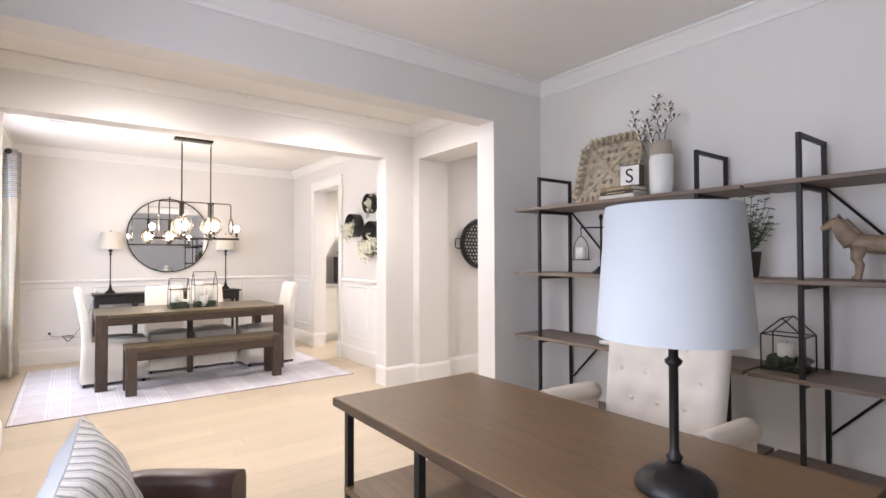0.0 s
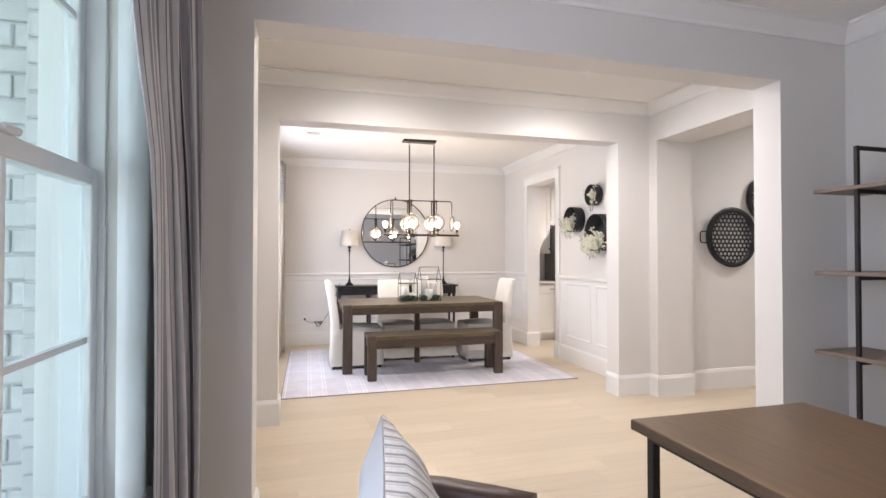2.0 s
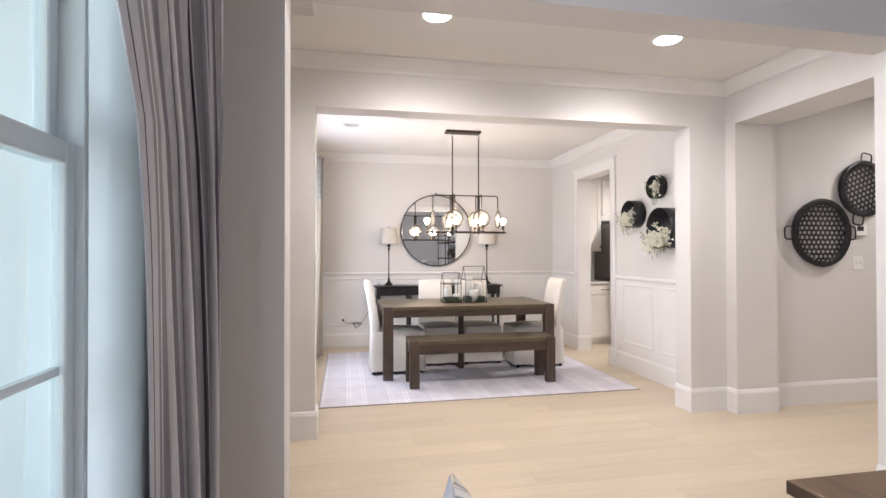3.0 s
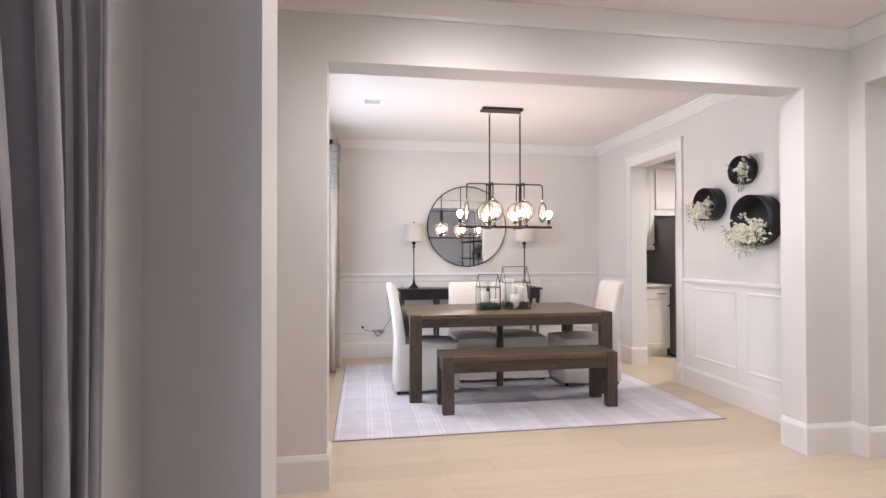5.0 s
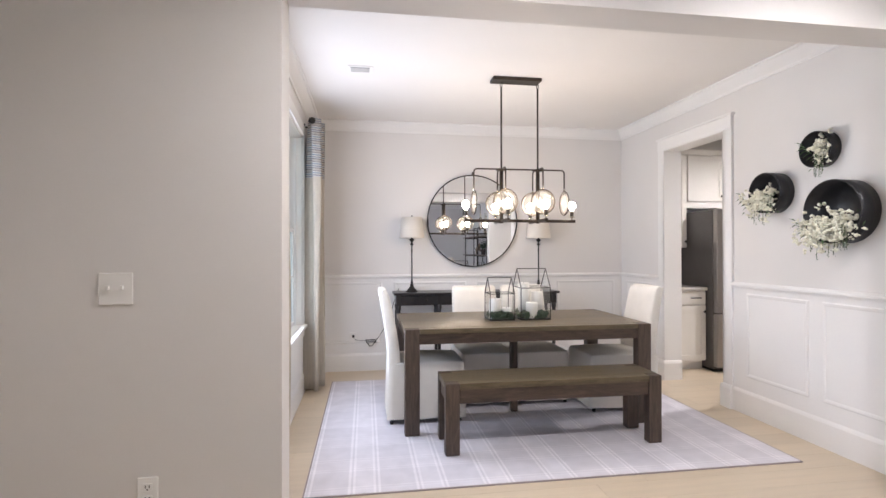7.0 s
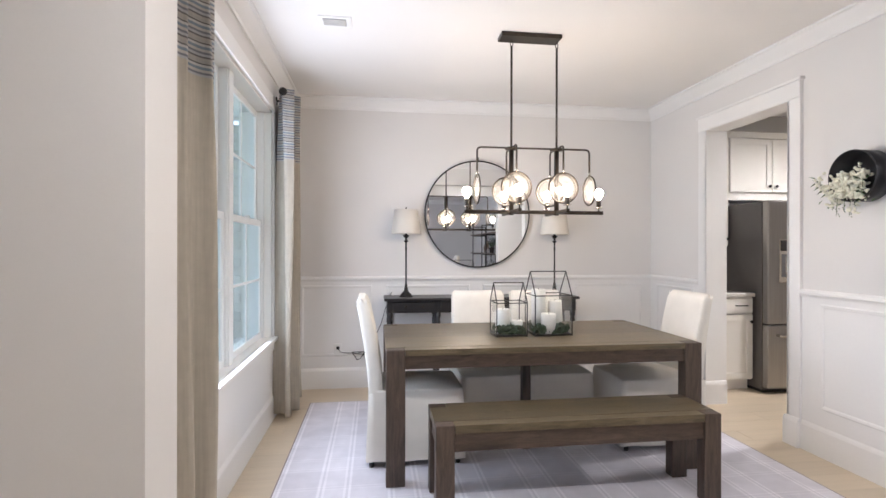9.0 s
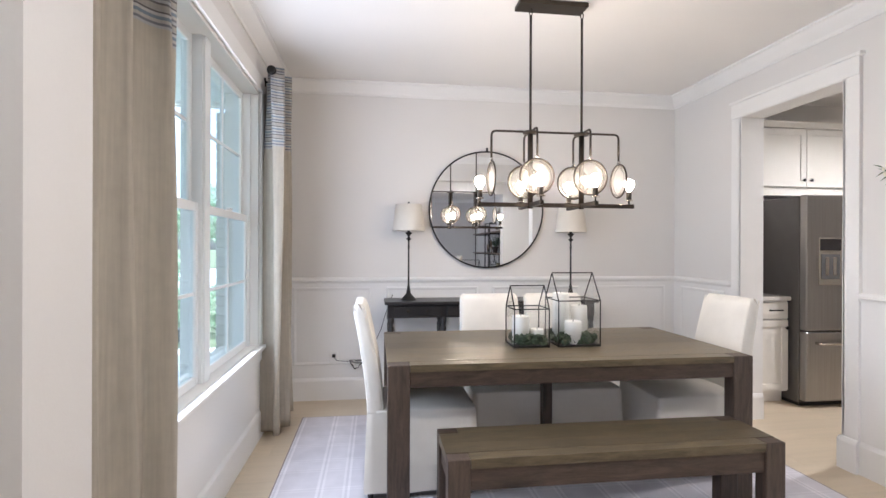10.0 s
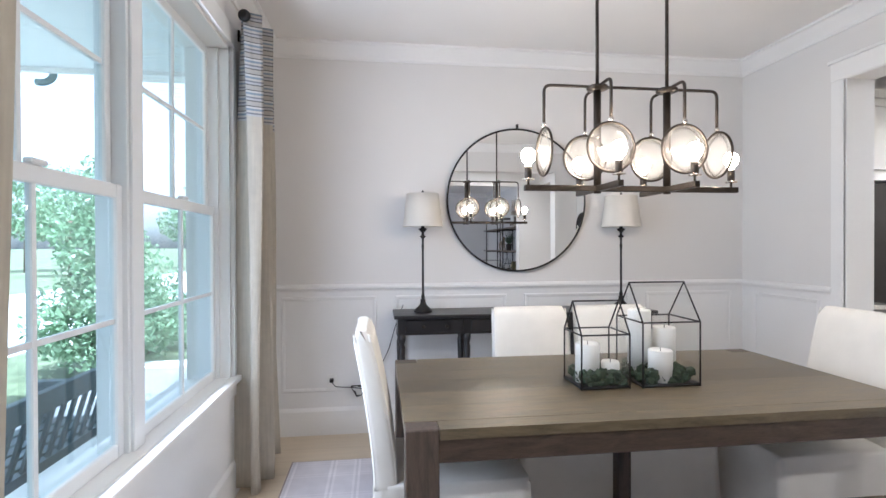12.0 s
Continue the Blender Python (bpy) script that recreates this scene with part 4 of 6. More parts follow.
def wall_planter(y, z, r, depth, label, clusters, seed):
    random.seed(seed)
    pl = thing("wall_planter", label, "planter", "round wall planters", pose(XE, y, z))
    tin = bmesh.new()
    lathe(tin, [(0.002, 0.004), (r, 0.004), (r, depth), (r - 0.004, depth), (r - 0.004, 0.008), (0.002, 0.008)], n=48, caps=False)
    hoop = part("drum", tin, BLACKTIN, pl)
    hoop.matrix_basis = pose(0, 0, 0, 0, -90, 0)
    part("rim", tube(bmesh.new(), [(-depth, (r - 0.002) * math.cos(a * math.pi / 24), (r - 0.002) * math.sin(a * math.pi / 24)) for a in range(48)], 0.004, 6, True), BLACKTIN, pl)
    fl = thing("flower_arrangement", "cream trailing blossom and green leaves in a black planter", "flowers", "wall planter flowers", pose(XE, y, z))
    petals, leaves, stems = bmesh.new(), bmesh.new(), bmesh.new()
    for cy, cz, cw, ch_, count in clusters:
        for k in range(count):
            p = Vector((-depth * random.uniform(0.6, 1.35), cy + random.gauss(0, cw), cz + random.gauss(0, ch_)))
            rr = random.uniform(0.010, 0.0155)
            for q in range(3):
                spot = p + Vector((random.uniform(-1, 1), random.uniform(-1, 1), random.uniform(-1, 1))) * rr
                m = Matrix.Translation(spot) @ Matrix.Rotation(random.uniform(0, 3), 4, Vector((random.random(), random.random(), 0.3))) @ Matrix.Diagonal((1, 1, 0.5, 1))
                bmesh.ops.create_icosphere(petals, subdivisions=1, radius=rr, matrix=m)
        for k in range(count // 5):
            p = Vector((-depth * random.uniform(0.6, 1.1), cy + random.gauss(0, cw * 1.1), cz + random.gauss(0, ch_)))
            leaf_mesh(leaves, p, Vector((random.uniform(-0.7, 0.1), random.uniform(-1, 1), random.uniform(-0.8, 0.6))), random.uniform(0.025, 0.045), 0.016)
        for k in range(6):  # hanging sprays
            sy, ln = cy + random.uniform(-cw, cw) * 1.3, random.uniform(0.06, 0.13)
            base = Vector((-depth * 1.02, sy, cz - ch_))
            tube(stems, [base + Vector((0, 0, 0.03)), base, base + Vector((-0.004, 0.006, -ln))], 0.0014, 5)
            for q in range(9):
                p = base + Vector((random.uniform(-0.008, 0.008), random.uniform(-0.009, 0.009), -ln * q / 8))
                leaf_mesh(petals if q < 5 else leaves, p, Vector((random.uniform(-1, 0.3), random.uniform(-1, 1), -0.7)), 0.014, 0.009)
    for f in petals.faces:
        f.smooth = True
    part("blossom", petals, PETAL, fl, "cream white blossoms")
    part("foliage", leaves, LEAF, fl, "green leaves")
    part("stem", stems, LEAF, fl)["kind"] = "stuff"
    # a sprig of larger leaves
    sp = bmesh.new()
    c0 = clusters[0]
    for k in range(8):
        leaf_mesh(sp, Vector((-depth, c0[0] + c0[2] * 1.4 + 0.012 * k, c0[1] + 0.012 * k - 0.02)), Vector((-0.4, 0.9 if k % 2 else 0.4, 0.5 if k % 2 else -0.4)), 0.058, 0.024)
    part("sprig", sp, LEAF, fl)


wall_planter(5.925, 1.972, 0.117, 0.085, "small round black metal wall planter", [(-0.035, -0.02, 0.026, 0.042, 48)], 11)
wall_planter(6.31, 1.728, 0.146, 0.12, "medium round black metal wall planter", [(0.045, -0.06, 0.065, 0.045, 150), (-0.06, -0.02, 0.02, 0.02, 16)], 12)
wall_planter(5.757, 1.55, 0.198, 0.14, "large round black metal wall planter", [(0.045, -0.115, 0.085, 0.055, 260), (-0.09, -0.07, 0.03, 0.04, 34)], 13)

# outlet, plug and coiled cord on the far wall
plate = thing("wall_outlet", "white wall outlet with a black plug in it", "outlet")
part("cover_plate", boxes((-0.135, YD - 0.013, 0.305, -0.065, YD - 0.006, 0.42), bevel=0.002), PLASTIC, plate)
part("plug", boxes((-0.112, YD - 0.045, 0.37, -0.085, YD - 0.013, 0.395), bevel=0.004), IRON, plate, "black plug")
cord = bmesh.new()
pts = [(-0.098, YD - 0.045, 0.375), (-0.07, YD - 0.05, 0.345), (-0.02, YD - 0.035, 0.335), (0.04, YD - 0.03, 0.33)]
for k in range(40):
    a = k * 0.63
    rr = 0.035 + 0.012 * math.sin(k * 1.9)
    pts.append((0.09 + rr * math.cos(a) * 1.4, YD - 0.03 - 0.0006 * k, 0.315 + rr * math.sin(a)))
pts += [(0.17, YD - 0.03, 0.36), (0.24, YD - 0.03, 0.47), (0.30, YD - 0.035, 0.60), (0.34, YD - 0.03, 0.74), (0.40, YD - 0.02, 0.90)]
solid("power_cord", tube(cord, pts, 0.0028, 5), IRON, "thin black coiled lamp cord against the wall", "cord")

# ceiling vent
vent = thing("ceiling_vent", "small white ceiling air vent with slats over a shadow-grey plate", "vent")
part("vent_frame", boxes((-0.10, 6.90, H - 0.006, 0.10, 7.045, H + 0.0005), bevel=0.002), PLASTIC, vent)
# Grey plate paints in the shade between the white slats.
part("shadow_plate", boxes((-0.075, 6.93, H - 0.0085, 0.065, 7.015, H - 0.006)), material("vent_shadow_grey", (0.25, 0.25, 0.25), 0.7), vent)
for k in range(7):
    part("slat", boxes((-0.075, 6.934 + 0.0125 * k, H - 0.012, 0.065, 6.938 + 0.0125 * k, H - 0.0085)), PLASTIC, vent)


# ---- things: study ----
STRIPE = striped_material("grey_striped_curtain_cloth", 0, [(0.0, (0.58, 0.57, 0.59)), (0.11, (0.10, 0.095, 0.11)), (0.135, (0.62, 0.61, 0.63)), (0.27, (0.33, 0.32, 0.345)), (0.34, (0.78, 0.77, 0.75)), (0.375, (0.36, 0.345, 0.37)), (0.50, (0.60, 0.585, 0.60)), (0.61, (0.09, 0.085, 0.10)), (0.635, (0.46, 0.45, 0.47)), (0.79, (0.80, 0.79, 0.77)), (0.84, (0.30, 0.29, 0.315))], 0.36)
with_translucency(STRIPE, 0.25)
LINING = with_translucency(material("white_curtain_lining", (0.80, 0.81, 0.82), 0.9, vary=0.03, scale=4, bump=0.15, fine=200), 0.65)
curtain("curtain", "grey and charcoal vertically striped curtain with white lining", 2.36, 3.04, -0.462, 0.012, 2.52, 6, 0.027, STRIPE, bunch=2.0, edge=[(2.52, 2.14), (2.0, 2.20), (1.8, 2.26), (1.56, 2.385), (1.33, 2.437), (0.95, 2.49), (0.72, 2.515), (0.0, 2.54)], lining=LINING, seed=7, rod=(2.30, 3.08))

# desk
DX0, DX1, DY0, DY1, DZ = 0.935, 1.635, 0.90, 2.405, 0.772
desk = thing("desk", "brown wooden desk with a black iron frame and lower shelf", "desk")
part("desktop", boxes((DX0, DY0, DZ - 0.034, DX1, DY1, DZ), bevel=0.003, seg=2), DESKWOOD, desk)
# Added strips round the desk top, coloured darker than its upper face.
EDGEWOOD = material("dark_walnut_edge", (0.062, 0.038, 0.022), 0.45, vary=0.25, scale=5, bump=0.1, fine=40, stretch=(4, 0.8, 4))
for a in ((DX0 - 0.003, DY0 - 0.003, DZ - 0.0335, DX0, DY1 + 0.003, DZ - 0.003), (DX1, DY0 - 0.003, DZ - 0.0335, DX1 + 0.003, DY1 + 0.003, DZ - 0.003), (DX0, DY0 - 0.003, DZ - 0.0335, DX1, DY0, DZ - 0.003), (DX0, DY1, DZ - 0.0335, DX1, DY1 + 0.003, DZ - 0.003)):
    part("edge_band", boxes(a, bevel=0.001), EDGEWOOD, desk, "desk edge strip, darker than the top")
for x in (DX0 + 0.045, DX1 - 0.045):
    for y in (DY0 + 0.045, 1.50, 1.87, DY1 - 0.045):
        part("leg", boxes((x - 0.014, y - 0.014, 0.0, x + 0.014, y + 0.014, DZ - 0.034), bevel=0.002), IRON, desk)
    part("rail", boxes((x - 0.012, DY0 + 0.06, DZ - 0.06, x + 0.012, DY1 - 0.06, DZ - 0.034)), IRON, desk)
for y in (DY0 + 0.045, DY1 - 0.045):
    part("rail", boxes((DX0 + 0.06, y - 0.012, DZ - 0.06, DX1 - 0.06, y + 0.012, DZ - 0.034)), IRON, desk)
for y0, y1 in ((DY0 + 0.03, 1.515), (1.855, DY1 - 0.03)):
    part("lower_shelf", boxes((DX0 + 0.03, y0, 0.405, DX1 - 0.03, y1, 0.435), bevel=0.002), DESKWOOD, desk)

# desk lamp
dlamp = thing("table_lamp", "black turned table lamp with a large white linen shade, unlit", "lamp", "", pose(1.245, 1.195, DZ))
part("base", lathe(bmesh.new(), [(0.088, 0), (0.09, 0.006), (0.086, 0.02), (0.07, 0.035), (0.045, 0.046), (0.022, 0.053), (0.016, 0.062)], n=40), IRON, dlamp)
part("stem", lathe(bmesh.new(), [(0.012, 0.053), (0.016, 0.068), (0.019, 0.076), (0.012, 0.084), (0.0105, 0.098), (0.0105, 0.285), (0.018, 0.292), (0.020, 0.30), (0.011, 0.308), (0.010, 0.46)], n=18), IRON, dlamp)
sh = bmesh.new()
lathe(sh, [(0.173, 0.354), (0.151, 0.662), (0.148, 0.662), (0.170, 0.354), (0.173, 0.354)], n=56, caps=False)
part("shade", sh, SHADE, dlamp, "large white linen drum shade")
part("harp", tube(bmesh.new(), rounded([(0.0, -0.012, 0.46), (0, -0.05, 0.50), (0, -0.05, 0.64), (0, 0.05, 0.64), (0, 0.05, 0.50), (0, 0.012, 0.46)], 0.03), 0.002, 6), NICKEL, dlamp)

# tufted desk chair, facing the desk
ofc = thing("desk_chair", "beige tufted upholstered desk chair with rolled arms at the desk", "chair", "", pose(2.03, 1.705, 0))
bk = bmesh.new()
nu, nv = 24, 22
front, rear = [], []
buttons = []
for r in range(5):
    for c in range(4 if r % 2 == 0 else 3):
        buttons.append(((c - (1.5 if r % 2 == 0 else 1.0)) * 0.115, 0.60 + 0.115 * r))
for side, store in ((-1, front), (1, rear)):
    for j in range(nv + 1):
        row = []
        for i in range(nu + 1):
            fy, fz = i / nu * 2 - 1, j / nv
            z = 0.46 + 0.69 * fz
            y = fy * (0.252 + 0.018 * fz)
            edge = max(0.0, 1 - abs(fy) ** 8) ** 0.5 * max(0.0, 1 - abs(2 * fz - 1) ** 10) ** 0.5
            d = 0.055 * edge
            if side < 0:
                for by, bz in buttons:
                    d -= 0.026 * math.exp(-((y - by) ** 2 + (z - bz) ** 2) / 0.0009)
            row.append(bk.verts.new((side * d + 0.10 * max(0, fz - 0.1) + 0.02, y, z)))
        store.append(row)
for store in (front, rear):
    for j in range(nv):
        for i in range(nu):
            bk.faces.new((store[j][i], store[j][i + 1], store[j + 1][i + 1], store[j + 1][i])).smooth = True
bmesh.ops.remove_doubles(bk, verts=bk.verts, dist=0.0005)
back = part("backrest", bk, TUFT, ofc)
for by, bz in buttons:
    fz = (bz - 0.46) / 0.69
    part("button", lathe(bmesh.new(), [(0.002, -0.006), (0.011, -0.003), (0.012, 0.002), (0.007, 0.007), (0.001, 0.009)], n=12), TUFT, back).matrix_basis = pose(0.10 * max(0, fz - 0.1) + 0.02 - 0.032, by, bz, 0, -90, 0)
part("seat", boxes((-0.48, -0.27, 0.42, 0.0, 0.27, 0.53), bevel=0.04, seg=4), TUFT, ofc)
for s in (-1, 1):
    arm = bmesh.new()
    pts = [(-0.30 + 0.05 * k, s * 0.335, 0.705 - 0.012 * (k / 7) ** 2) for k in range(8)]
    tube(arm, pts, 0.042, 14)
    box(arm, -0.30, s * 0.335 - 0.03, 0.44, 0.05, s * 0.335 + 0.03, 0.70, 0.015, 2)
    part("arm", arm, TUFT, ofc)
part("column", lathe(bmesh.new(), [(0.03, 0.09), (0.03, 0.25), (0.02, 0.26), (0.02, 0.42)], -0.2, 0, 0, 14), IRON, ofc)
for k in range(5):
    a = k * 1.2566
    leg = part("leg", tube(bmesh.new(), [(-0.2, 0, 0.11), (-0.2 + 0.28 * math.cos(a), 0.28 * math.sin(a), 0.065)], 0.018, 8), BLACKWOOD, ofc)
    part("caster", lathe(bmesh.new(), [(0.022, -0.016), (0.024, 0), (0.022, 0.016)], n=14), BLACKWOOD, leg).matrix_basis = pose(-0.2 + 0.28 * math.cos(a), 0.28 * math.sin(a), 0.026, 90, 0, math.degrees(a))


# shelving units
SX0, SX1 = 2.785, 3.145
SHZ = (1.676, 1.207, 0.752, 0.29)


def shelf_unit(yp0, yp1, over=0.225):
    su = thing("shelving_unit", "industrial shelving unit, brown boards in a black iron frame", "shelf", "shelving units along the wall")
    for y in (yp0, yp1):
        for x in (SX0 + 0.012, SX1 - 0.012):
            part("post", boxes((x - 0.0105, y - 0.0105, 0, x + 0.0105, y + 0.0105, 1.8905), bevel=0.002), IRON, su)
        for z in (1.879,) + tuple(h - 0.034 for h in SHZ):
            part("cross_rail", boxes((SX0 + 0.022, y - 0.0105, z - 0.0105, SX1 - 0.022, y + 0.0105, z + 0.0105), bevel=0.002), IRON, su)
    for z in SHZ:
        part("shelf_board", boxes((SX0 - 0.012, yp0 - over, z - 0.0215, SX1, yp1 + over, z), bevel=0.003, seg=2), SHELFWOOD, su)
    x = SX1 + 0.004
    part("brace", tube(bmesh.new(), [(x, yp1, 1.66), (x, yp0, 0.42)], 0.007, 6), IRON, su)
    part("brace", tube(bmesh.new(), [(x + 0.014, yp0, 1.66), (x + 0.014, yp1, 0.42)], 0.007, 6), IRON, su)


shelf_unit(1.905, 3.03), shelf_unit(0.315, 1.435)

# woven tray leaning on the wall
WICK = material("dried_grass_weave", (0.46, 0.39, 0.28), 0.85, vary=0.2, scale=18, bump=0.5, fine=90)
wt = thing("woven_tray", "square woven tan basket tray with rounded corners leaning on the wall", "tray", "", pose(2.985, 2.625, SHZ[0] + 0.0, 0, 17, 0))
S2 = 0.245


def rounded_square(s, zc, r, x, n=6):
    out = []
    for cx, cy, a0 in ((s - r, s - r, 0), (-(s - r), s - r, 90), (-(s - r), -(s - r), 180), (s - r, -(s - r), 270)):
        for k in range(n + 1):
            a = math.radians(a0 + 90 * k / n)
            out.append((x, cx + r * math.cos(a), zc + cy + r * math.sin(a)))
    return out


for s, x in ((S2, 0.0), (S2 - 0.012, 0.02), (S2 - 0.03, 0.03)):
    part("rim", tube(bmesh.new(), rounded_square(s - 0.008, S2, 0.10, -0.03 + x), 0.009, 6, True), WICK, wt)
for k in range(34):  # wrapped rim staves
    f = k / 34 * 4
    edge, q = int(f), (f - int(f)) * 2 - 1
    q *= S2 - 0.05
    a = {0: (q, S2 - 0.024), 1: (-q, -(S2 - 0.024)), 2: (S2 - 0.024, q), 3: (-(S2 - 0.024), -q)}[edge]
    hy, hz = (0.011, 0.026) if edge < 2 else (0.026, 0.011)
    part("stave", boxes((-0.045, a[0] - hy, S2 + a[1] - hz, 0.0, a[0] + hy, S2 + a[1] + hz), bevel=0.004), WICK, wt)
for k in range(7):
    c = (k - 3) * 0.056
    for vert in (0, 1):
        bm = bmesh.new()
        seg, ring = 24, []
        for i in range(seg + 1):
            u = (i / seg * 2 - 1) * (S2 - 0.035)
            x = 0.004 * math.sin(u / 0.056 * math.pi + (k + vert) * math.pi) + 0.004
            a, b = ((u, c - 0.014), (u, c + 0.014)) if vert == 0 else ((c - 0.014, u), (c + 0.014, u))
            ring.append((bm.verts.new((x, a[0], S2 + a[1])), bm.verts.new((x, b[0], S2 + b[1]))))
        for (a, b), (c2, d2) in zip(ring, ring[1:]):
            bm.faces.new((a, b, d2, c2))
        o = part("strip", bm, WICK, wt)
        o.modifiers.new("thickness", 'SOLIDIFY').thickness = 0.003
for s in (-1, 1):
    bm = boxes((-0.006, -0.25, -0.011, -0.002, 0.25, 0.011))
    part("strip", bm, WICK, wt).matrix_basis = pose(0, 0, S2, 45 * s, 0, 0)

# books, letter block, vase with stems
bz = SHZ[0]
for (h, wdt, ln, col, lab) in ((0.030, 0.17, 0.25, (0.62, 0.60, 0.55), "white"), (0.024, 0.16, 0.235, (0.06, 0.045, 0.035), "dark brown"), (0.026, 0.155, 0.225, (0.20, 0.14, 0.085), "brown")):
    b = thing("book", f"{lab} hardcover book lying in a stack on the shelf", "book", "stacked books", pose(2.92, 2.43, bz, 0, 0, -3 if lab == "brown" else 0))
    part("cover", boxes((-wdt / 2, -ln / 2, 0, wdt / 2, ln / 2, 0.003), (-wdt / 2, -ln / 2, h - 0.003, wdt / 2, ln / 2, h), (-wdt / 2, -ln / 2, 0.003, -wdt / 2 + 0.004, ln / 2, h - 0.003), bevel=0.001), material(f"{lab.replace(' ', '_')}_book_cloth", col, 0.6, bump=0.15, fine=300), b)
    part("pages", boxes((-wdt / 2 + 0.004, -ln / 2 + 0.004, 0.003, wdt / 2 - 0.004, ln / 2 - 0.004, h - 0.003)), material("book_pages", (0.7, 0.66, 0.56), 0.9, stretch=(1, 1, 60), fine=30), b)
    if lab != "white":
        part("title_bar", boxes((-wdt / 2 - 0.0012, -0.06, h * 0.4, -wdt / 2, 0.07, h * 0.6)), material("gilt_bar", (0.5, 0.42, 0.25), 0.5), b, "plain pale title bar")
    bz += h + 0.0005
blk = thing("letter_block", "small dark wooden block with a white face and black letter", "letter block", "", pose(2.905, 2.375, bz, 0, 0, 8))
part("block", boxes((0, -0.066, 0, 0.065, 0.066, 0.135), bevel=0.004), material("dark_block_wood", (0.11, 0.08, 0.055), 0.6, bump=0.1), blk)
part("face_plate", boxes((-0.004, -0.06, 0.006, 0.0, 0.06, 0.129), bevel=0.001), PLASTIC, blk, "white face")
cu = bpy.data.curves.new("letter", 'FONT')
cu.body, cu.size, cu.extrude, cu.align_x = "S", 0.125, 0.0008, 'CENTER'
lt = new("letter", cu)
lt.data.materials.append(IRON)
lt.parent = blk
lt.matrix_basis = pose(-0.0052, 0, 0.024, 90, 0, -90)
vs = thing("vase", "tall white ceramic vase with a tan neck on the shelf", "vase", "", pose(2.955, 2.195, SHZ[0]))
part("body", lathe(bmesh.new(), [(0.055, 0), (0.064, 0.01), (0.068, 0.1), (0.068, 0.235), (0.064, 0.25)], n=32), material("white_ceramic", (0.78, 0.77, 0.74), 0.4, vary=0.03, bump=0.08), vs)
part("neck", lathe(bmesh.new(), [(0.064, 0.25), (0.062, 0.256), (0.060, 0.335), (0.054, 0.335), (0.054, 0.26)], n=32, caps=False), material("tan_raw_clay", (0.42, 0.37, 0.30), 0.85, vary=0.08, bump=0.3), vs)
random.seed(31)
cot = thing("cotton_stems", "dried cotton stems with pale bolls in the vase", "dried stems", "", pose(2.955, 2.195, SHZ[0] + 0.05))
stems, husks = bmesh.new(), bmesh.new()
for k, (ty, tx, tz) in enumerate(((0.17, -0.03, 0.47), (0.06, -0.05, 0.42), (0.02, 0.02, 0.57), (-0.07, -0.02, 0.50))):
    pts = [Vector((0, 0, 0)) * (1 - f) + Vector((tx, ty, tz)) * f + Vector((0.02 * math.sin(f * 5 + k), 0.02 * math.sin(f * 4 + 2 * k), 0)) * f for f in [q / 8 for q in range(9)]]
    tube(stems, pts, 0.0025, 5)
    for q in (5.4, 6.1, 6.8, 7.4, 8.0):
        i = int(q)
        p = pts[i].lerp(pts[min(i + 1, 8)], q - i) + Vector((random.uniform(-0.022, 0.022), random.uniform(-0.026, 0.026), random.uniform(-0.005, 0.012)))
        turn = random.uniform(0, 1.5)
        bolls = bmesh.new()
        for w in range(4):
            a = turn + w * 1.57
            bmesh.ops.create_icosphere(bolls, subdivisions=2, radius=0.0135, matrix=Matrix.Translation(p + Vector((0.009 * math.cos(a), 0.009 * math.sin(a), 0.003 * (w % 2)))))
            leaf_mesh(husks, p + Vector((0.006 * math.cos(a + 0.8), 0.006 * math.sin(a + 0.8), -0.017)), Vector((math.cos(a + 0.8), math.sin(a + 0.8), 0.75)), 0.042, 0.020)
        for f in bolls.faces:
            f.smooth = True
        part("boll", bolls, WAX, cot, "pale cotton boll")
part("stem", stems, BARK, cot)
part("husk", husks, material("dried_husk", (0.16, 0.115, 0.085), 0.8, vary=0.3, scale=20), cot, "dark dried husks")["kind"] = "stuff"

# balance-scale candle holder on the second shelf
z2 = SHZ[1]
bs = thing("candle_scale", "black iron balance-scale candle holder with two caged candles", "candle holder", "", pose(2.97, 2.637, z2))
part("base", lathe(bmesh.new(), [(0.062, 0), (0.06, 0.012), (0.04, 0.022), (0.024, 0.042), (0.010, 0.05)], n=24), IRON, bs)
part("post", lathe(bmesh.new(), [(0.008, 0.04), (0.007, 0.16), (0.012, 0.165), (0.007, 0.17), (0.007, 0.36), (0.014, 0.372), (0.012, 0.39), (0.002, 0.40)], n=12), IRON, bs)
part("beam", tube(bmesh.new(), [(0, -0.165, 0.305), (0, 0.165, 0.315)], 0.005, 8), IRON, bs)
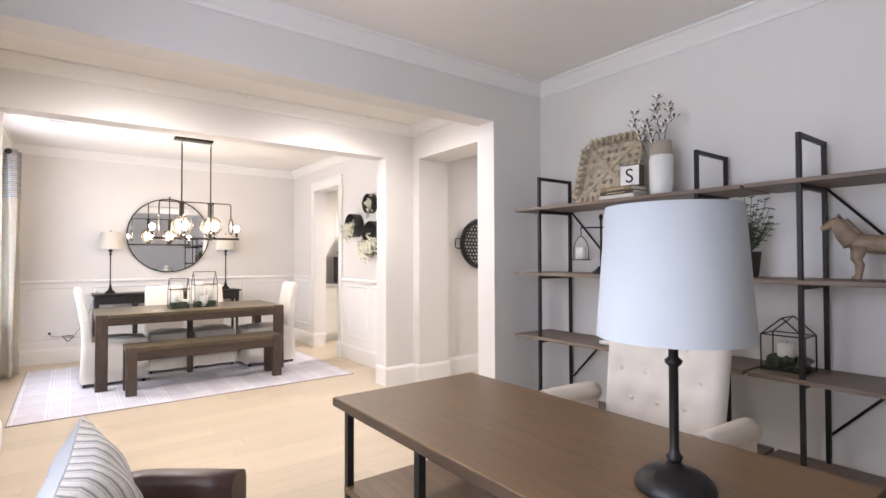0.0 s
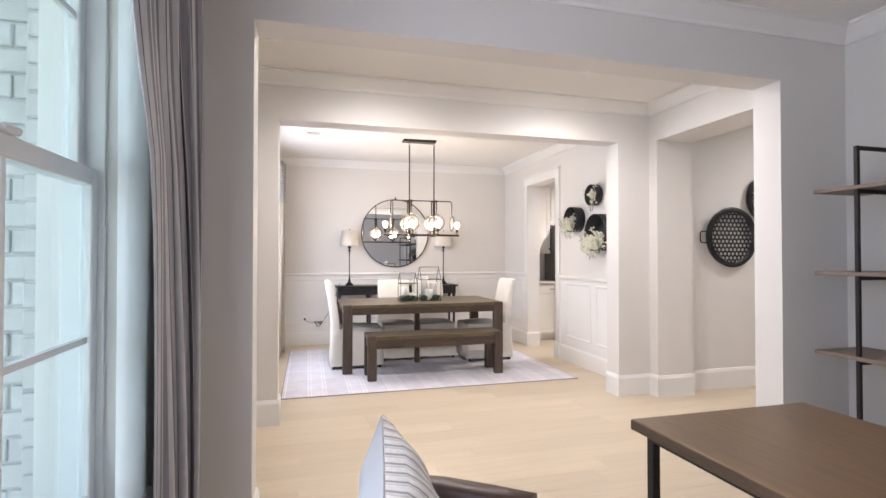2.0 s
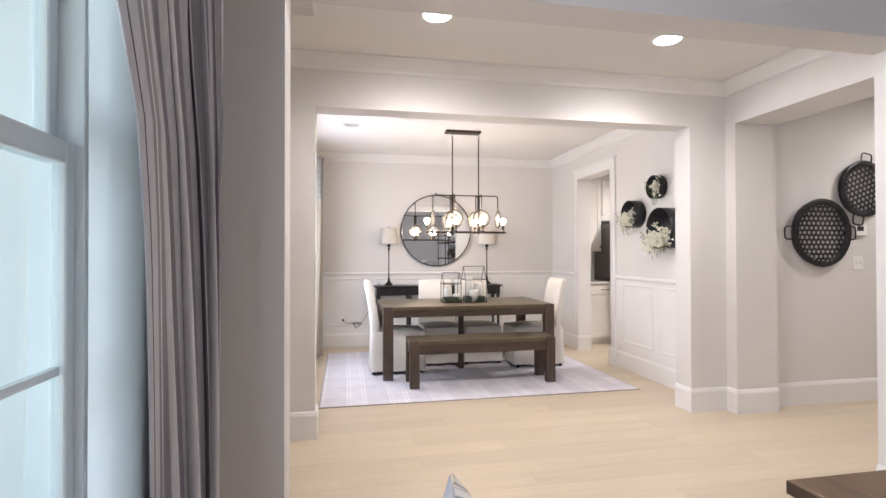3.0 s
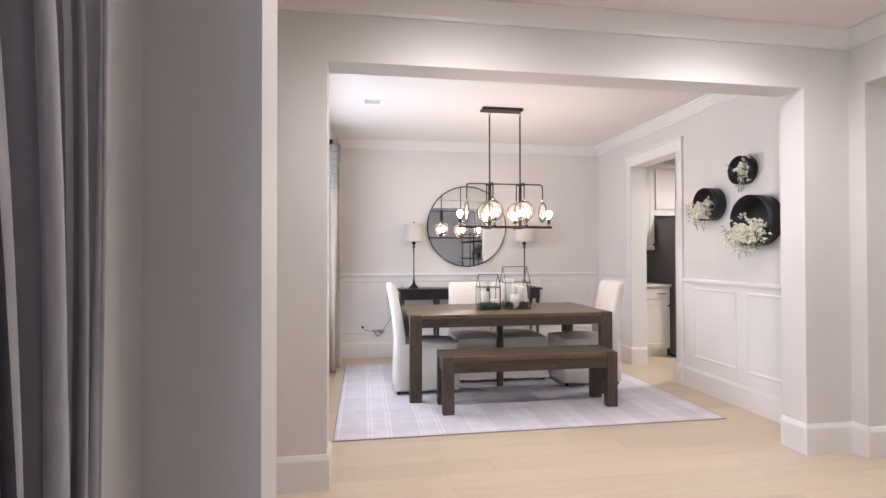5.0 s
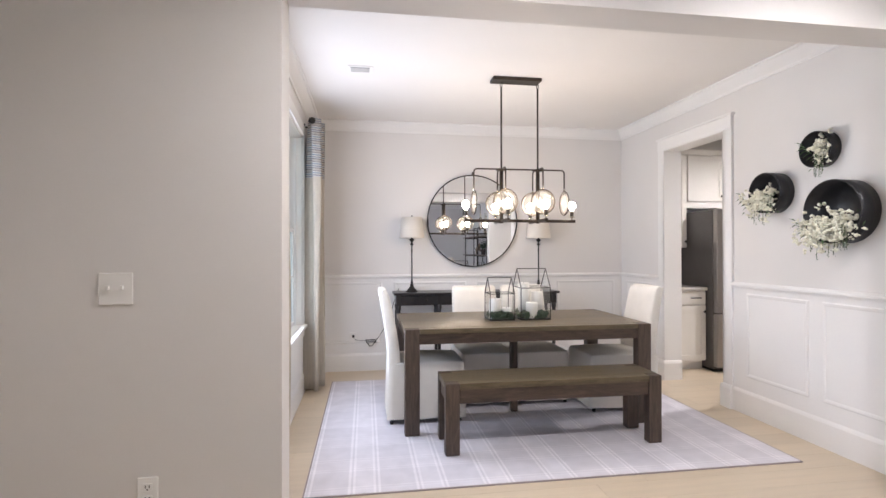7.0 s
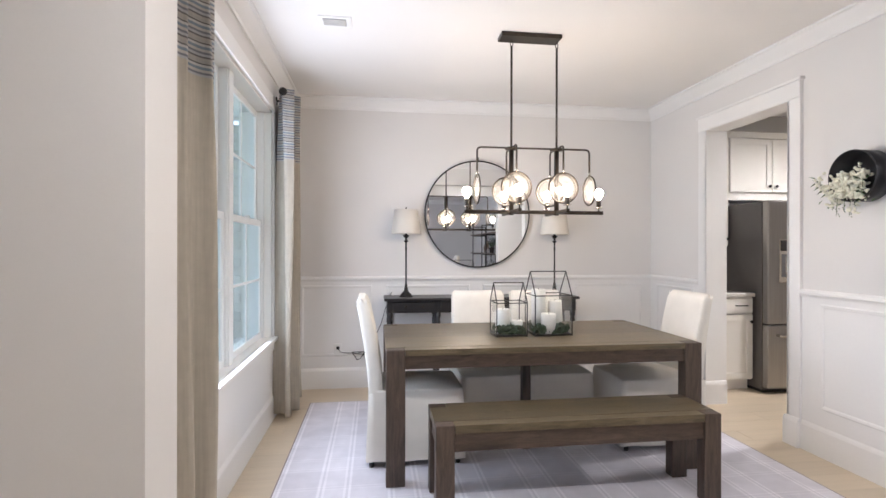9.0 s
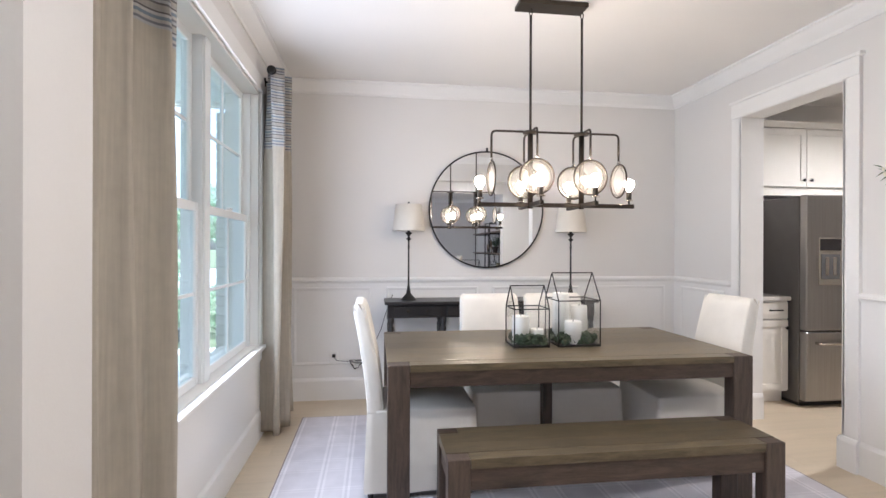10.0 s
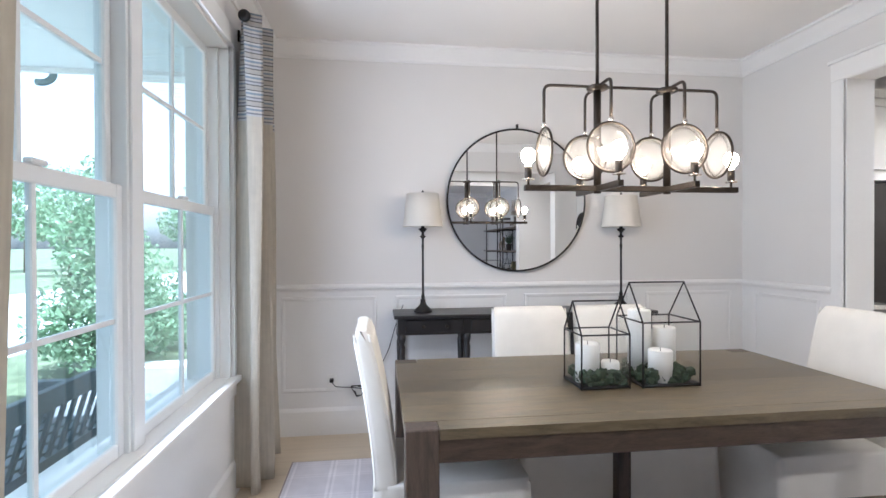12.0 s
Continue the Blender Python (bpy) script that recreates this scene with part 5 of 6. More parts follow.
for s in (-1, 1):
    cage = part("cage", tube(bmesh.new(), rounded([(0, s * 0.165 - 0.062, 0.095), (0, s * 0.165 - 0.062, 0.20), (0, s * 0.165, 0.27), (0, s * 0.165 + 0.062, 0.20), (0, s * 0.165 + 0.062, 0.095)], 0.04), 0.003, 6), IRON, bs)
    part("hook", tube(bmesh.new(), [(0, s * 0.165, 0.25), (0.004, s * 0.165, 0.28), (0, s * 0.165, 0.31)], 0.003, 6), IRON, cage)
    part("plate", lathe(bmesh.new(), [(0.062, 0.088), (0.066, 0.094), (0.002, 0.094)], 0, s * 0.165, 0, 24), IRON, cage)
    c = thing("candle", "white pillar candle in a hanging cage", "candle", "candles on the scale", pose(2.97, 2.637 + s * 0.165, z2 + 0.0945))
    part("wax", lathe(bmesh.new(), [(0.036, 0), (0.036, 0.082), (0.032, 0.086), (0.002, 0.082)], n=20), WAX, c)

# potted plant, second shelf
pt = thing("potted_plant", "green leafy plant in a dark round pot on the shelf", "plant", "", pose(2.97, 1.73, z2))
part("pot", lathe(bmesh.new(), [(0.045, 0), (0.052, 0.01), (0.062, 0.11), (0.066, 0.135), (0.060, 0.135), (0.056, 0.12), (0.002, 0.118)], n=28), material("dark_brown_pot", (0.035, 0.026, 0.022), 0.6, bump=0.15), pt, "dark brown pot")
random.seed(9)
lv, st = bmesh.new(), bmesh.new()
for k in range(40):
    a, rr = random.uniform(0, 6.28), random.uniform(0.03, 0.14)
    tip = Vector((rr * math.cos(a), rr * math.sin(a), random.uniform(0.22, 0.42)))
    pts = [Vector((0.2 * tip.x * f, 0.2 * tip.y * f, 0.11)) * (1 - f) + tip * f for f in [q / 6 for q in range(7)]]
    tube(st, pts, 0.0015, 4)
    for q in range(2, 7):
        for s in (-1, 1, 0.3):
            leaf_mesh(lv, pts[q], Vector((math.cos(a + s * 1.4), math.sin(a + s * 1.4), random.uniform(-0.2, 0.6))), random.uniform(0.022, 0.036), 0.02)
part("foliage", lv, material("dusty_green_leaf", (0.085, 0.13, 0.085), 0.6, vary=0.2), pt, "dusty green small leaves"), part("stem", st, LEAF, pt)


# horse figures: smooth bodies of blended round sections
def limb(bm, pts, radii, n=12):
    pts = [Vector(p) for p in pts]
    rings = []
    for i, (p, r) in enumerate(zip(pts, radii)):
        d = (pts[min(i + 1, len(pts) - 1)] - pts[max(i - 1, 0)]).normalized()
        u = d.cross(Vector((1, 0, 0)))
        u = u.normalized() if u.length > 0.05 else Vector((0, 1, 0))
        w = d.cross(u)
        rings.append([bm.verts.new(p + r * (math.cos(6.2832 * k / n) * u + 0.8 * math.sin(6.2832 * k / n) * w)) for k in range(n)])
    for a, b in zip(rings, rings[1:]):
        for k in range(n):
            bm.faces.new((a[k], a[(k + 1) % n], b[(k + 1) % n], b[k])).smooth = True
    bm.faces.new(list(reversed(rings[0]))), bm.faces.new(rings[-1])


hs = bmesh.new()
limb(hs, [(0, 0.11, 0.205), (0, 0.08, 0.20), (0, 0.0, 0.19), (0, -0.08, 0.195), (0, -0.13, 0.20), (0, -0.15, 0.195)], [0.03, 0.05, 0.05, 0.052, 0.045, 0.02])
limb(hs, [(0, 0.09, 0.20), (0, 0.125, 0.25), (0, 0.145, 0.295), (0, 0.16, 0.325), (0, 0.165, 0.34)], [0.05, 0.042, 0.034, 0.03, 0.016])
limb(hs, [(0, 0.145, 0.325), (0, 0.175, 0.312), (0, 0.205, 0.288), (0, 0.215, 0.278)], [0.026, 0.024, 0.017, 0.012])
for y, s in ((0.085, 1), (0.065, -1), (-0.115, 1), (-0.135, -1)):
    limb(hs, [(s * 0.022, y, 0.18), (s * 0.024, y + 0.012, 0.11), (s * 0.024, y, 0.085), (s * 0.024, y + 0.004, 0.03), (s * 0.024, y + 0.012, 0.012), (s * 0.024, y + 0.014, 0.0)], [0.03, 0.018, 0.015, 0.010, 0.014, 0.016], 10)
limb(hs, [(0, -0.145, 0.21), (0, -0.175, 0.18), (0, -0.18, 0.12), (0, -0.175, 0.09)], [0.014, 0.018, 0.016, 0.006], 8)
for s in (-1, 1):
    limb(hs, [(s * 0.012, 0.148, 0.338), (s * 0.013, 0.15, 0.362)], [0.008, 0.002], 6)
limb(hs, [(0, 0.07, 0.245), (0, 0.10, 0.285), (0, 0.125, 0.33)], [0.012, 0.016, 0.012], 8)
horse = solid("horse_figurine", hs, material("weathered_brown_wood_carving", (0.26, 0.19, 0.13), 0.6, vary=0.2, scale=20, bump=0.3), "standing weathered brown horse figurine on the shelf", "figurine")
horse.matrix_basis = pose(2.965, 1.185, z2) @ Matrix.Diagonal((1, 1, 0.84, 1))
# horse-head bookend and upright books on the third shelf
z3 = SHZ[2]
be = thing("bookend", "black horse head bookend on a white base", "bookend", "", pose(2.93, 2.53, z3))
part("base", boxes((-0.05, -0.075, 0, 0.05, 0.065, 0.02), bevel=0.003), PLASTIC, be, "white base")
hh = bmesh.new()
limb(hh, [(0, -0.03, 0.02), (0, -0.02, 0.07), (0, 0.0, 0.115), (0, 0.012, 0.14), (0, 0.015, 0.15)], [0.042, 0.036, 0.028, 0.024, 0.01])
limb(hh, [(0, 0.0, 0.138), (0, 0.03, 0.12), (0, 0.055, 0.095), (0, 0.062, 0.085)], [0.022, 0.02, 0.014, 0.009])
for s in (-1, 1):
    limb(hh, [(s * 0.012, 0.004, 0.15), (s * 0.013, 0.006, 0.175)], [0.008, 0.002], 6)
part("horse_head", hh, BLACKTIN, be)
y = 2.455
for w, h, col, lab in ((0.03, 0.235, (0.10, 0.095, 0.05), "olive"), (0.026, 0.245, (0.20, 0.18, 0.11), "tan green"), (0.034, 0.225, (0.09, 0.07, 0.05), "brown"), (0.028, 0.24, (0.14, 0.13, 0.09), "grey green")):
    y -= w + 0.001
    b = thing("book", f"{lab} hardcover book standing on the shelf", "book", "upright books", pose(2.93, y, z3))
    part("cover", boxes((-0.085, 0, 0, 0.085, 0.003, h), (-0.085, w - 0.003, 0, 0.085, w, h), (-0.085, 0.003, 0, -0.081, w - 0.003, h), bevel=0.001), material(f"{lab.replace(' ', '_')}_cloth", col, 0.6, bump=0.15, fine=300), b)
    part("pages", boxes((-0.081, 0.003, 0.003, 0.08, w - 0.003, h - 0.004)), material("page_block", (0.68, 0.63, 0.52), 0.9), b)
    part("title_bar", boxes((-0.0862, 0.006, h * 0.6, -0.085, w - 0.006, h * 0.8)), material("pale_gilt", (0.45, 0.38, 0.2), 0.5), b, "plain pale title bar")
house_lantern(2.90, 3.05, 1.455, 1.645, z3, z3 + 0.175, z3 + 0.262, [(2.975, 1.555, 0.042, 0.125)], "small black metal and glass house lantern with one candle", 6)

# leather armchair with pillow, facing the desk
ac = thing("armchair", "dark brown leather club armchair with rounded back", "armchair", "", pose(0.047, 2.452, 0, 0, 0, -37))


def u_wall(bm, zs):
    """Back and arms as one upholstered band, open to the front."""
    path = [(0.47, 0.25), (0.34, 0.255), (0.18, 0.255)]
    path += [(0.18 - 0.15 * math.sin(a), 0.055 + 0.20 * math.cos(a)) for a in [math.radians(q) for q in (15, 30, 45, 60, 75, 90)]]
    path += [(0.03, 0.0)] + [(x, -yy) for x, yy in reversed(path)]
    secs = []
    for i, (x, yy) in enumerate(path):
        a, b = path[max(i - 1, 0)], path[min(i + 1, len(path) - 1)]
        d = Vector((b[0] - a[0], b[1] - a[1], 0)).normalized()
        nrm = Vector((d.y, -d.x, 0))
        ring = []
        for o, z in zs:
            ring.append(bm.verts.new(Vector((x, yy, z)) + nrm * o))
        secs.append(ring)
    for a, b in zip(secs, secs[1:]):
        for k in range(len(zs)):
            bm.faces.new((a[k], a[(k + 1) % len(zs)], b[(k + 1) % len(zs)], b[k])).smooth = True
    bm.faces.new(list(reversed(secs[0]))), bm.faces.new(secs[-1])
    return bm


part("shell", u_wall(bmesh.new(), [(-0.055, 0.10), (-0.055, 0.555), (-0.045, 0.577), (-0.02, 0.588), (0.02, 0.588), (0.045, 0.577), (0.055, 0.555), (0.055, 0.10)]), LEATHER, ac)
part("seat_cushion", boxes((0.08, -0.195, 0.26, 0.48, 0.195, 0.385), bevel=0.04, seg=4), LEATHER, ac)
part("seat_frame", boxes((0.04, -0.20, 0.10, 0.46, 0.20, 0.255), bevel=0.01), LEATHER, ac)
for x in (0.06, 0.44):
    for yy in (-0.22, 0.22):
        part("leg", lathe(bmesh.new(), [(0.014, 0), (0.022, 0.10)], x, yy, 0, 10), BLACKWOOD, ac)
PILLOW = striped_material("cream_pillow_cloth_with_grey_stripes", 0, [(0.0, (0.72, 0.70, 0.66)), (0.35, (0.50, 0.48, 0.46)), (0.45, (0.66, 0.64, 0.61)), (0.60, (0.34, 0.325, 0.315)), (0.82, (0.70, 0.68, 0.64))], 0.036)
pw = thing("pillow", "cream throw pillow with soft grey stripes on the armchair", "pillow", "", pose(0.222, 2.235, 0.372, 9, -14, -10) @ Matrix.Diagonal((1.1, 1.1, 1.06, 1)))
for s, mt in ((1, PILLOW), (-1, LINING)):
    bm = bmesh.new()
    uvl = bm.loops.layers.uv.new("UVMap")
    N = 20
    g = []
    for j in range(N + 1):
        row = []
        for i in range(N + 1):
            u, v = i / N * 2 - 1, j / N * 2 - 1
            puff = ((1 - u ** 2) * (1 - v ** 2)) ** 0.5
            pinch = 1 - 0.06 * (1 - abs(u * v)) * max(abs(u), abs(v)) ** 3
            row.append(bm.verts.new((s * (0.10 * puff + 0.002 + 0.006 * math.sin(9 * u + 5 * v) * puff), u * 0.225 * pinch, 0.215 + v * 0.215 * pinch)))
        g.append(row)
    for j in range(N):
        for i in range(N):
            f = bm.faces.new((g[j][i], g[j][i + 1], g[j + 1][i + 1], g[j + 1][i]))
            f.smooth = True
            for lo, (jj, ii) in zip(f.loops, ((j, i), (j, i + 1), (j + 1, i + 1), (j + 1, i))):
                lo[uvl].uv = (ii / N * 0.45, jj / N * 0.45)
    part("pillow_front" if s > 0 else "pillow_back", bm, mt, pw)


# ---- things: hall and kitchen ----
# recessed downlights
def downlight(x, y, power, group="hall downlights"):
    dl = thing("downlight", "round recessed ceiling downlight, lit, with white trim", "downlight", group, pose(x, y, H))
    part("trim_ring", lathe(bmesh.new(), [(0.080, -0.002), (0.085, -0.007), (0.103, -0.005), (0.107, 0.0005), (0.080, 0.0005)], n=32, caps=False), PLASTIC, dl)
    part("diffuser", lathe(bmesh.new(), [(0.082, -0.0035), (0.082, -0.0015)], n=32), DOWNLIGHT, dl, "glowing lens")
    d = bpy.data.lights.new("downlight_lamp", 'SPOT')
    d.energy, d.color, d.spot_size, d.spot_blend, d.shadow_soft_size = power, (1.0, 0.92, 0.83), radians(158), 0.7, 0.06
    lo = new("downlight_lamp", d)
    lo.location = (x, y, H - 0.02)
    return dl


HALLP = 18
downlight(0.457, 4.314, HALLP), downlight(2.017, 4.356, HALLP)


hv = thing("ceiling_vent", "square white ceiling return vent in the hall", "vent")
part("vent_frame", boxes((-0.52, 4.20, H - 0.008, -0.24, 4.48, H + 0.0005), bevel=0.002), PLASTIC, hv)
for k in range(14):
    part("slat", boxes((-0.50, 4.222 + 0.017 * k, H - 0.013, -0.26, 4.230 + 0.017 * k, H - 0.008)), PLASTIC, hv)


# switch and outlet on the hall wall, switch in the corridor
def wall_plate(x, z, w, h, name, label, category, toggles):
    p = thing(name, label, category)
    part("cover_plate", boxes((x - w / 2, Y2 - 0.007, z - h / 2, x + w / 2, Y2 - 0.001, z + h / 2), bevel=0.003), PLASTIC, p)
    for t in toggles:
        if category == "switch":
            part("toggle", boxes((x + t - 0.005, Y2 - 0.018, z - 0.004, x + t + 0.005, Y2 - 0.007, z + 0.012), bevel=0.002), PLASTIC, p)
        else:
            sock = part("socket", boxes((x - 0.017, Y2 - 0.0095, z + t - 0.014, x + 0.017, Y2 - 0.007, z + t + 0.014), bevel=0.003), PLASTIC, p)
            part("slot", boxes((x - 0.008, Y2 - 0.0105, z + t - 0.002, x - 0.005, Y2 - 0.0095, z + t + 0.008), (x + 0.005, Y2 - 0.0105, z + t - 0.002, x + 0.008, Y2 - 0.0095, z + t + 0.008), (x - 0.003, Y2 - 0.0105, z + t - 0.01, x + 0.003, Y2 - 0.0095, z + t - 0.006)), IRON, sock)


wall_plate(-0.875, 1.171, 0.118, 0.118, "light_switch", "white double light switch plate on the greige wall", "switch", (-0.024, 0.024))
wall_plate(-0.765, 0.41, 0.074, 0.118, "wall_outlet", "white duplex wall outlet on the greige wall", "outlet", (0.022, -0.022))
wall_plate(4.385, 1.215, 0.118, 0.118, "light_switch", "white double light switch plate in the corridor", "switch", (-0.024, 0.024))


thermo = thing("thermostat", "small white thermostat with a grey display on the corridor wall", "thermostat")
part("case", boxes((4.335, Y2 - 0.026, 1.455, 4.465, Y2 - 0.001, 1.555), bevel=0.006, seg=2), PLASTIC, thermo)
part("display", boxes((4.355, Y2 - 0.028, 1.50, 4.425, Y2 - 0.026, 1.54)), material("dark_display", (0.05, 0.055, 0.06), 0.25), thermo, "dark grey display")


# perforated round trays on the corridor wall
def round_tray(x, z, r, tilt, label):
    tr = thing("wall_tray", label, "wall tray", "round trays on the wall", pose(x, Y2, z, 90, 0, 0) @ pose(0, 0, 0, 0, 0, tilt))
    bm, pitch, hr = bmesh.new(), 0.047, 0.0155
    off = 0.05
    for i in range(-9, 10):
        for j in range(-9, 10):
            cx, cy = pitch * (i + 0.5 * (j % 2)), pitch * j * 0.866
            if math.hypot(cx, cy) > r - 0.032:
                continue
            hexa, hole = [], []
            for k in range(12):
                a = math.radians(30 * k)
                hrad = (pitch / 2) / math.cos(math.radians((30 * k + 30) % 60 - 30))
                hexa.append(bm.verts.new((cx + hrad * math.cos(a), cy + hrad * math.sin(a), off)))
                hole.append(bm.verts.new((cx + hr * math.cos(a), cy + hr * math.sin(a), off)))
            for k in range(12):
                bm.faces.new((hexa[k], hexa[(k + 1) % 12], hole[(k + 1) % 12], hole[k]))
    bmesh.ops.remove_doubles(bm, verts=bm.verts, dist=0.0006)
    part("perforated_disc", bm, BLACKTIN, tr)
    part("border", lathe(bmesh.new(), [(r - 0.05, off - 0.004), (r - 0.05, off - 0.002), (r, off + 0.002), (r + 0.004, off - 0.004), (r - 0.012, 0.004), (r - 0.016, 0.004), (r - 0.004, off - 0.006)], n=48, caps=False), BLACKTIN, tr)
    part("rim", tube(bmesh.new(), [(r * math.cos(a * math.pi / 24), r * math.sin(a * math.pi / 24), off) for a in range(48)], 0.0045, 6, True), IRON, tr)
    for s in (-1, 1):
        part("handle", tube(bmesh.new(), rounded([(s * (r - 0.01), -0.055, 0.03), (s * (r + 0.075), -0.055, 0.03), (s * (r + 0.075), 0.055, 0.03), (s * (r - 0.01), 0.055, 0.03)], 0.03), 0.006, 8), IRON, tr)


round_tray(3.967, 1.48, 0.292, 0, "large round black perforated metal tray with loop handles")
round_tray(4.41, 1.87, 0.245, 80, "round black perforated metal tray with loop handles")

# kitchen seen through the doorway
# Unseen fixtures, added only to brighten the kitchen and the corridor.
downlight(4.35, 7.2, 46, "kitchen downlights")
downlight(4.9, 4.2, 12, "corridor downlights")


def shaker_front(x0, x1, z0, z1, y, parent, name="door"):
    w = 0.055
    return part(name, boxes((x0, y, z0, x0 + w, y + 0.02, z1), (x1 - w, y, z0, x1, y + 0.02, z1), (x0 + w, y, z0, x1 - w, y + 0.02, z0 + w), (x0 + w, y, z1 - w, x1 - w, y + 0.02, z1), (x0 + w, y + 0.008, z0 + w, x1 - w, y + 0.016, z1 - w)), CABWHITE, parent)


def knob(x, y, z, parent):
    o = part("knob", lathe(bmesh.new(), [(0.005, 0), (0.006, 0.014), (0.014, 0.018), (0.014, 0.025), (0.006, 0.029)], n=14), IRON, parent, "round black knob")
    o.matrix_basis = pose(x, y, z, 90, 0, 0)


bc = thing("base_cabinet", "white shaker base cabinet with a drawer and a door", "cabinet")
part("body", boxes((3.20, 8.045, 0.10, 3.722, 8.60, 0.87), (3.20, 8.10, 0.0, 3.722, 8.60, 0.10)), CABWHITE, bc)
dd = part("drawer", boxes((3.21, 8.022, 0.72, 3.712, 8.043, 0.855), bevel=0.002), CABWHITE, bc)
part("pull", tube(bmesh.new(), rounded([(3.54, 8.022, 0.79), (3.54, 8.0, 0.79), (3.65, 8.0, 0.79), (3.65, 8.022, 0.79)], 0.008), 0.005, 8), IRON, dd, "black bar pull")
dr = shaker_front(3.21, 3.712, 0.115, 0.705, 8.022, bc)
knob(3.69, 8.022, 0.64, dr)
solid("countertop", boxes((3.19, 8.005, 0.871, 3.728, 8.61, 0.905), bevel=0.004), material("pale_stone_counter", (0.66, 0.63, 0.58), 0.25, vary=0.06, scale=30), "pale stone countertop on the base cabinet", "countertop")
uc = thing("wall_cabinet", "white shaker wall cabinet beside the fridge", "cabinet", "kitchen wall cabinets")
part("body", boxes((3.20, 8.37, 1.34, 3.722, 8.61, 2.42)), CABWHITE, uc)
dr = shaker_front(3.21, 3.712, 1.35, 2.41, 8.348, uc)
knob(3.69, 8.348, 1.41, dr)
part("cornice", sweep(bmesh.new(), ((0, 0), (0.02, 0), (0.045, 0.05), (0.045, 0.06), (0, 0.06)), (3.20, 8.37, 2.42), (3.722, 8.37, 2.42), (0, -1, 0)), CABWHITE, uc)
uf = thing("wall_cabinet", "white shaker wall cabinet with two doors above the fridge", "cabinet", "kitchen wall cabinets")
part("body", boxes((3.726, 8.37, 1.80, 4.66, 8.61, 2.42)), CABWHITE, uf)
for x0, x1, kx in ((3.735, 4.19, 4.155), (4.196, 4.65, 4.231)):
    dr = shaker_front(x0, x1, 1.88, 2.41, 8.348, uf)
    knob(kx, 8.348, 1.94, dr)
part("cornice", sweep(bmesh.new(), ((0, 0), (0.02, 0), (0.045, 0.05), (0.045, 0.06), (0, 0.06)), (3.726, 8.37, 2.42), (4.66, 8.37, 2.42), (0, -1, 0)), CABWHITE, uf)
fr = thing("refrigerator", "stainless steel french-door refrigerator with dark grey sides and water dispenser", "refrigerator")
part("body", boxes((3.735, 7.94, 0.03, 4.645, 8.60, 1.745), bevel=0.006), STEELSIDE, fr, "dark grey cabinet side")
part("grille", boxes((3.75, 7.95, 0.0, 4.63, 8.5, 0.05)), IRON, fr)
ld = part("door", boxes((3.737, 7.868, 0.635, 4.187, 7.938, 1.752), bevel=0.012, seg=3), STEEL, fr)
rd = part("door", boxes((4.193, 7.868, 0.635, 4.643, 7.938, 1.752), bevel=0.012, seg=3), STEEL, fr)
fz = part("freezer_drawer", boxes((3.737, 7.868, 0.055, 4.643, 7.938, 0.622), bevel=0.012, seg=3), STEEL, fr)
part("handle", tube(bmesh.new(), rounded([(3.83, 7.868, 0.535), (3.83, 7.815, 0.535), (4.55, 7.815, 0.535), (4.55, 7.868, 0.535)], 0.02), 0.011, 10), NICKEL, fz, "bright bar handle")
part("handle", tube(bmesh.new(), rounded([(4.15, 7.868, 0.75), (4.15, 7.815, 0.75), (4.15, 7.815, 1.62), (4.15, 7.868, 1.62)], 0.02), 0.011, 10), NICKEL, ld)
part("handle", tube(bmesh.new(), rounded([(4.23, 7.868, 0.75), (4.23, 7.815, 0.75), (4.23, 7.815, 1.62), (4.23, 7.868, 1.62)], 0.02), 0.011, 10), NICKEL, rd)
dp = part("dispenser", boxes((3.845, 7.860, 1.01, 4.055, 7.869, 1.40), bevel=0.003), NICKEL, ld, "silver water dispenser surround")
part("display", boxes((3.855, 7.857, 1.295, 4.045, 7.861, 1.39)), BLACKWOOD, dp, "black display panel")
part("recess", boxes((3.865, 7.857, 1.06, 4.035, 7.861, 1.265)), material("dispenser_grey", (0.10, 0.10, 0.10), 0.4), dp)
part("paddle", boxes((3.90, 7.851, 1.09, 3.93, 7.857, 1.24), bevel=0.003), NICKEL, dp)
part("paddle", boxes((3.97, 7.851, 1.09, 4.00, 7.857, 1.24), bevel=0.003), NICKEL, dp)


# ---- outside ----
structure("ground", boxes((-400, -400, -0.6, 400, 400, -0.32)), GRASS, "green lawn to the horizon", "ground")
structure("pavement", boxes((-12.0, -40, -0.34, -9.0, 60, -0.30)), CONCRETE, "pale concrete street pavement", "pavement")
structure("driveway", boxes((-9.0, -40, -0.34, -5.2, 60, -0.306)), CONCRETE, "pale concrete driveway in front of the house", "pavement")
structure("porch_floor", boxes((-2.9, -3.0, -0.55, OUT, 12.0, -0.18)), CONCRETE, "pale concrete porch floor", "porch")
structure("porch_ceiling", boxes((-4.5, -3.0, 2.62, OUT, 9.0, 2.74)), SOFFIT, "pale blue porch ceiling", "porch")
structure("porch_beam", boxes((-4.62, -3.0, 2.56, -4.5, 9.05, 2.74), (-4.5, 9.0, 2.59, OUT, 9.05, 2.75)), TRIM, "white porch beam", "porch")

# porch bench
pb = thing("porch_bench", "dark slatted outdoor bench on the porch", "bench")
# Bench colour is lifted towards blue to paint the bright veil over the window.
BLK = material("dark_wood_with_veil_tint", (0.10, 0.13, 0.145), 0.5, vary=0.15)
by0, by1, bx, bz = 7.10, 8.50, -1.39, -0.18
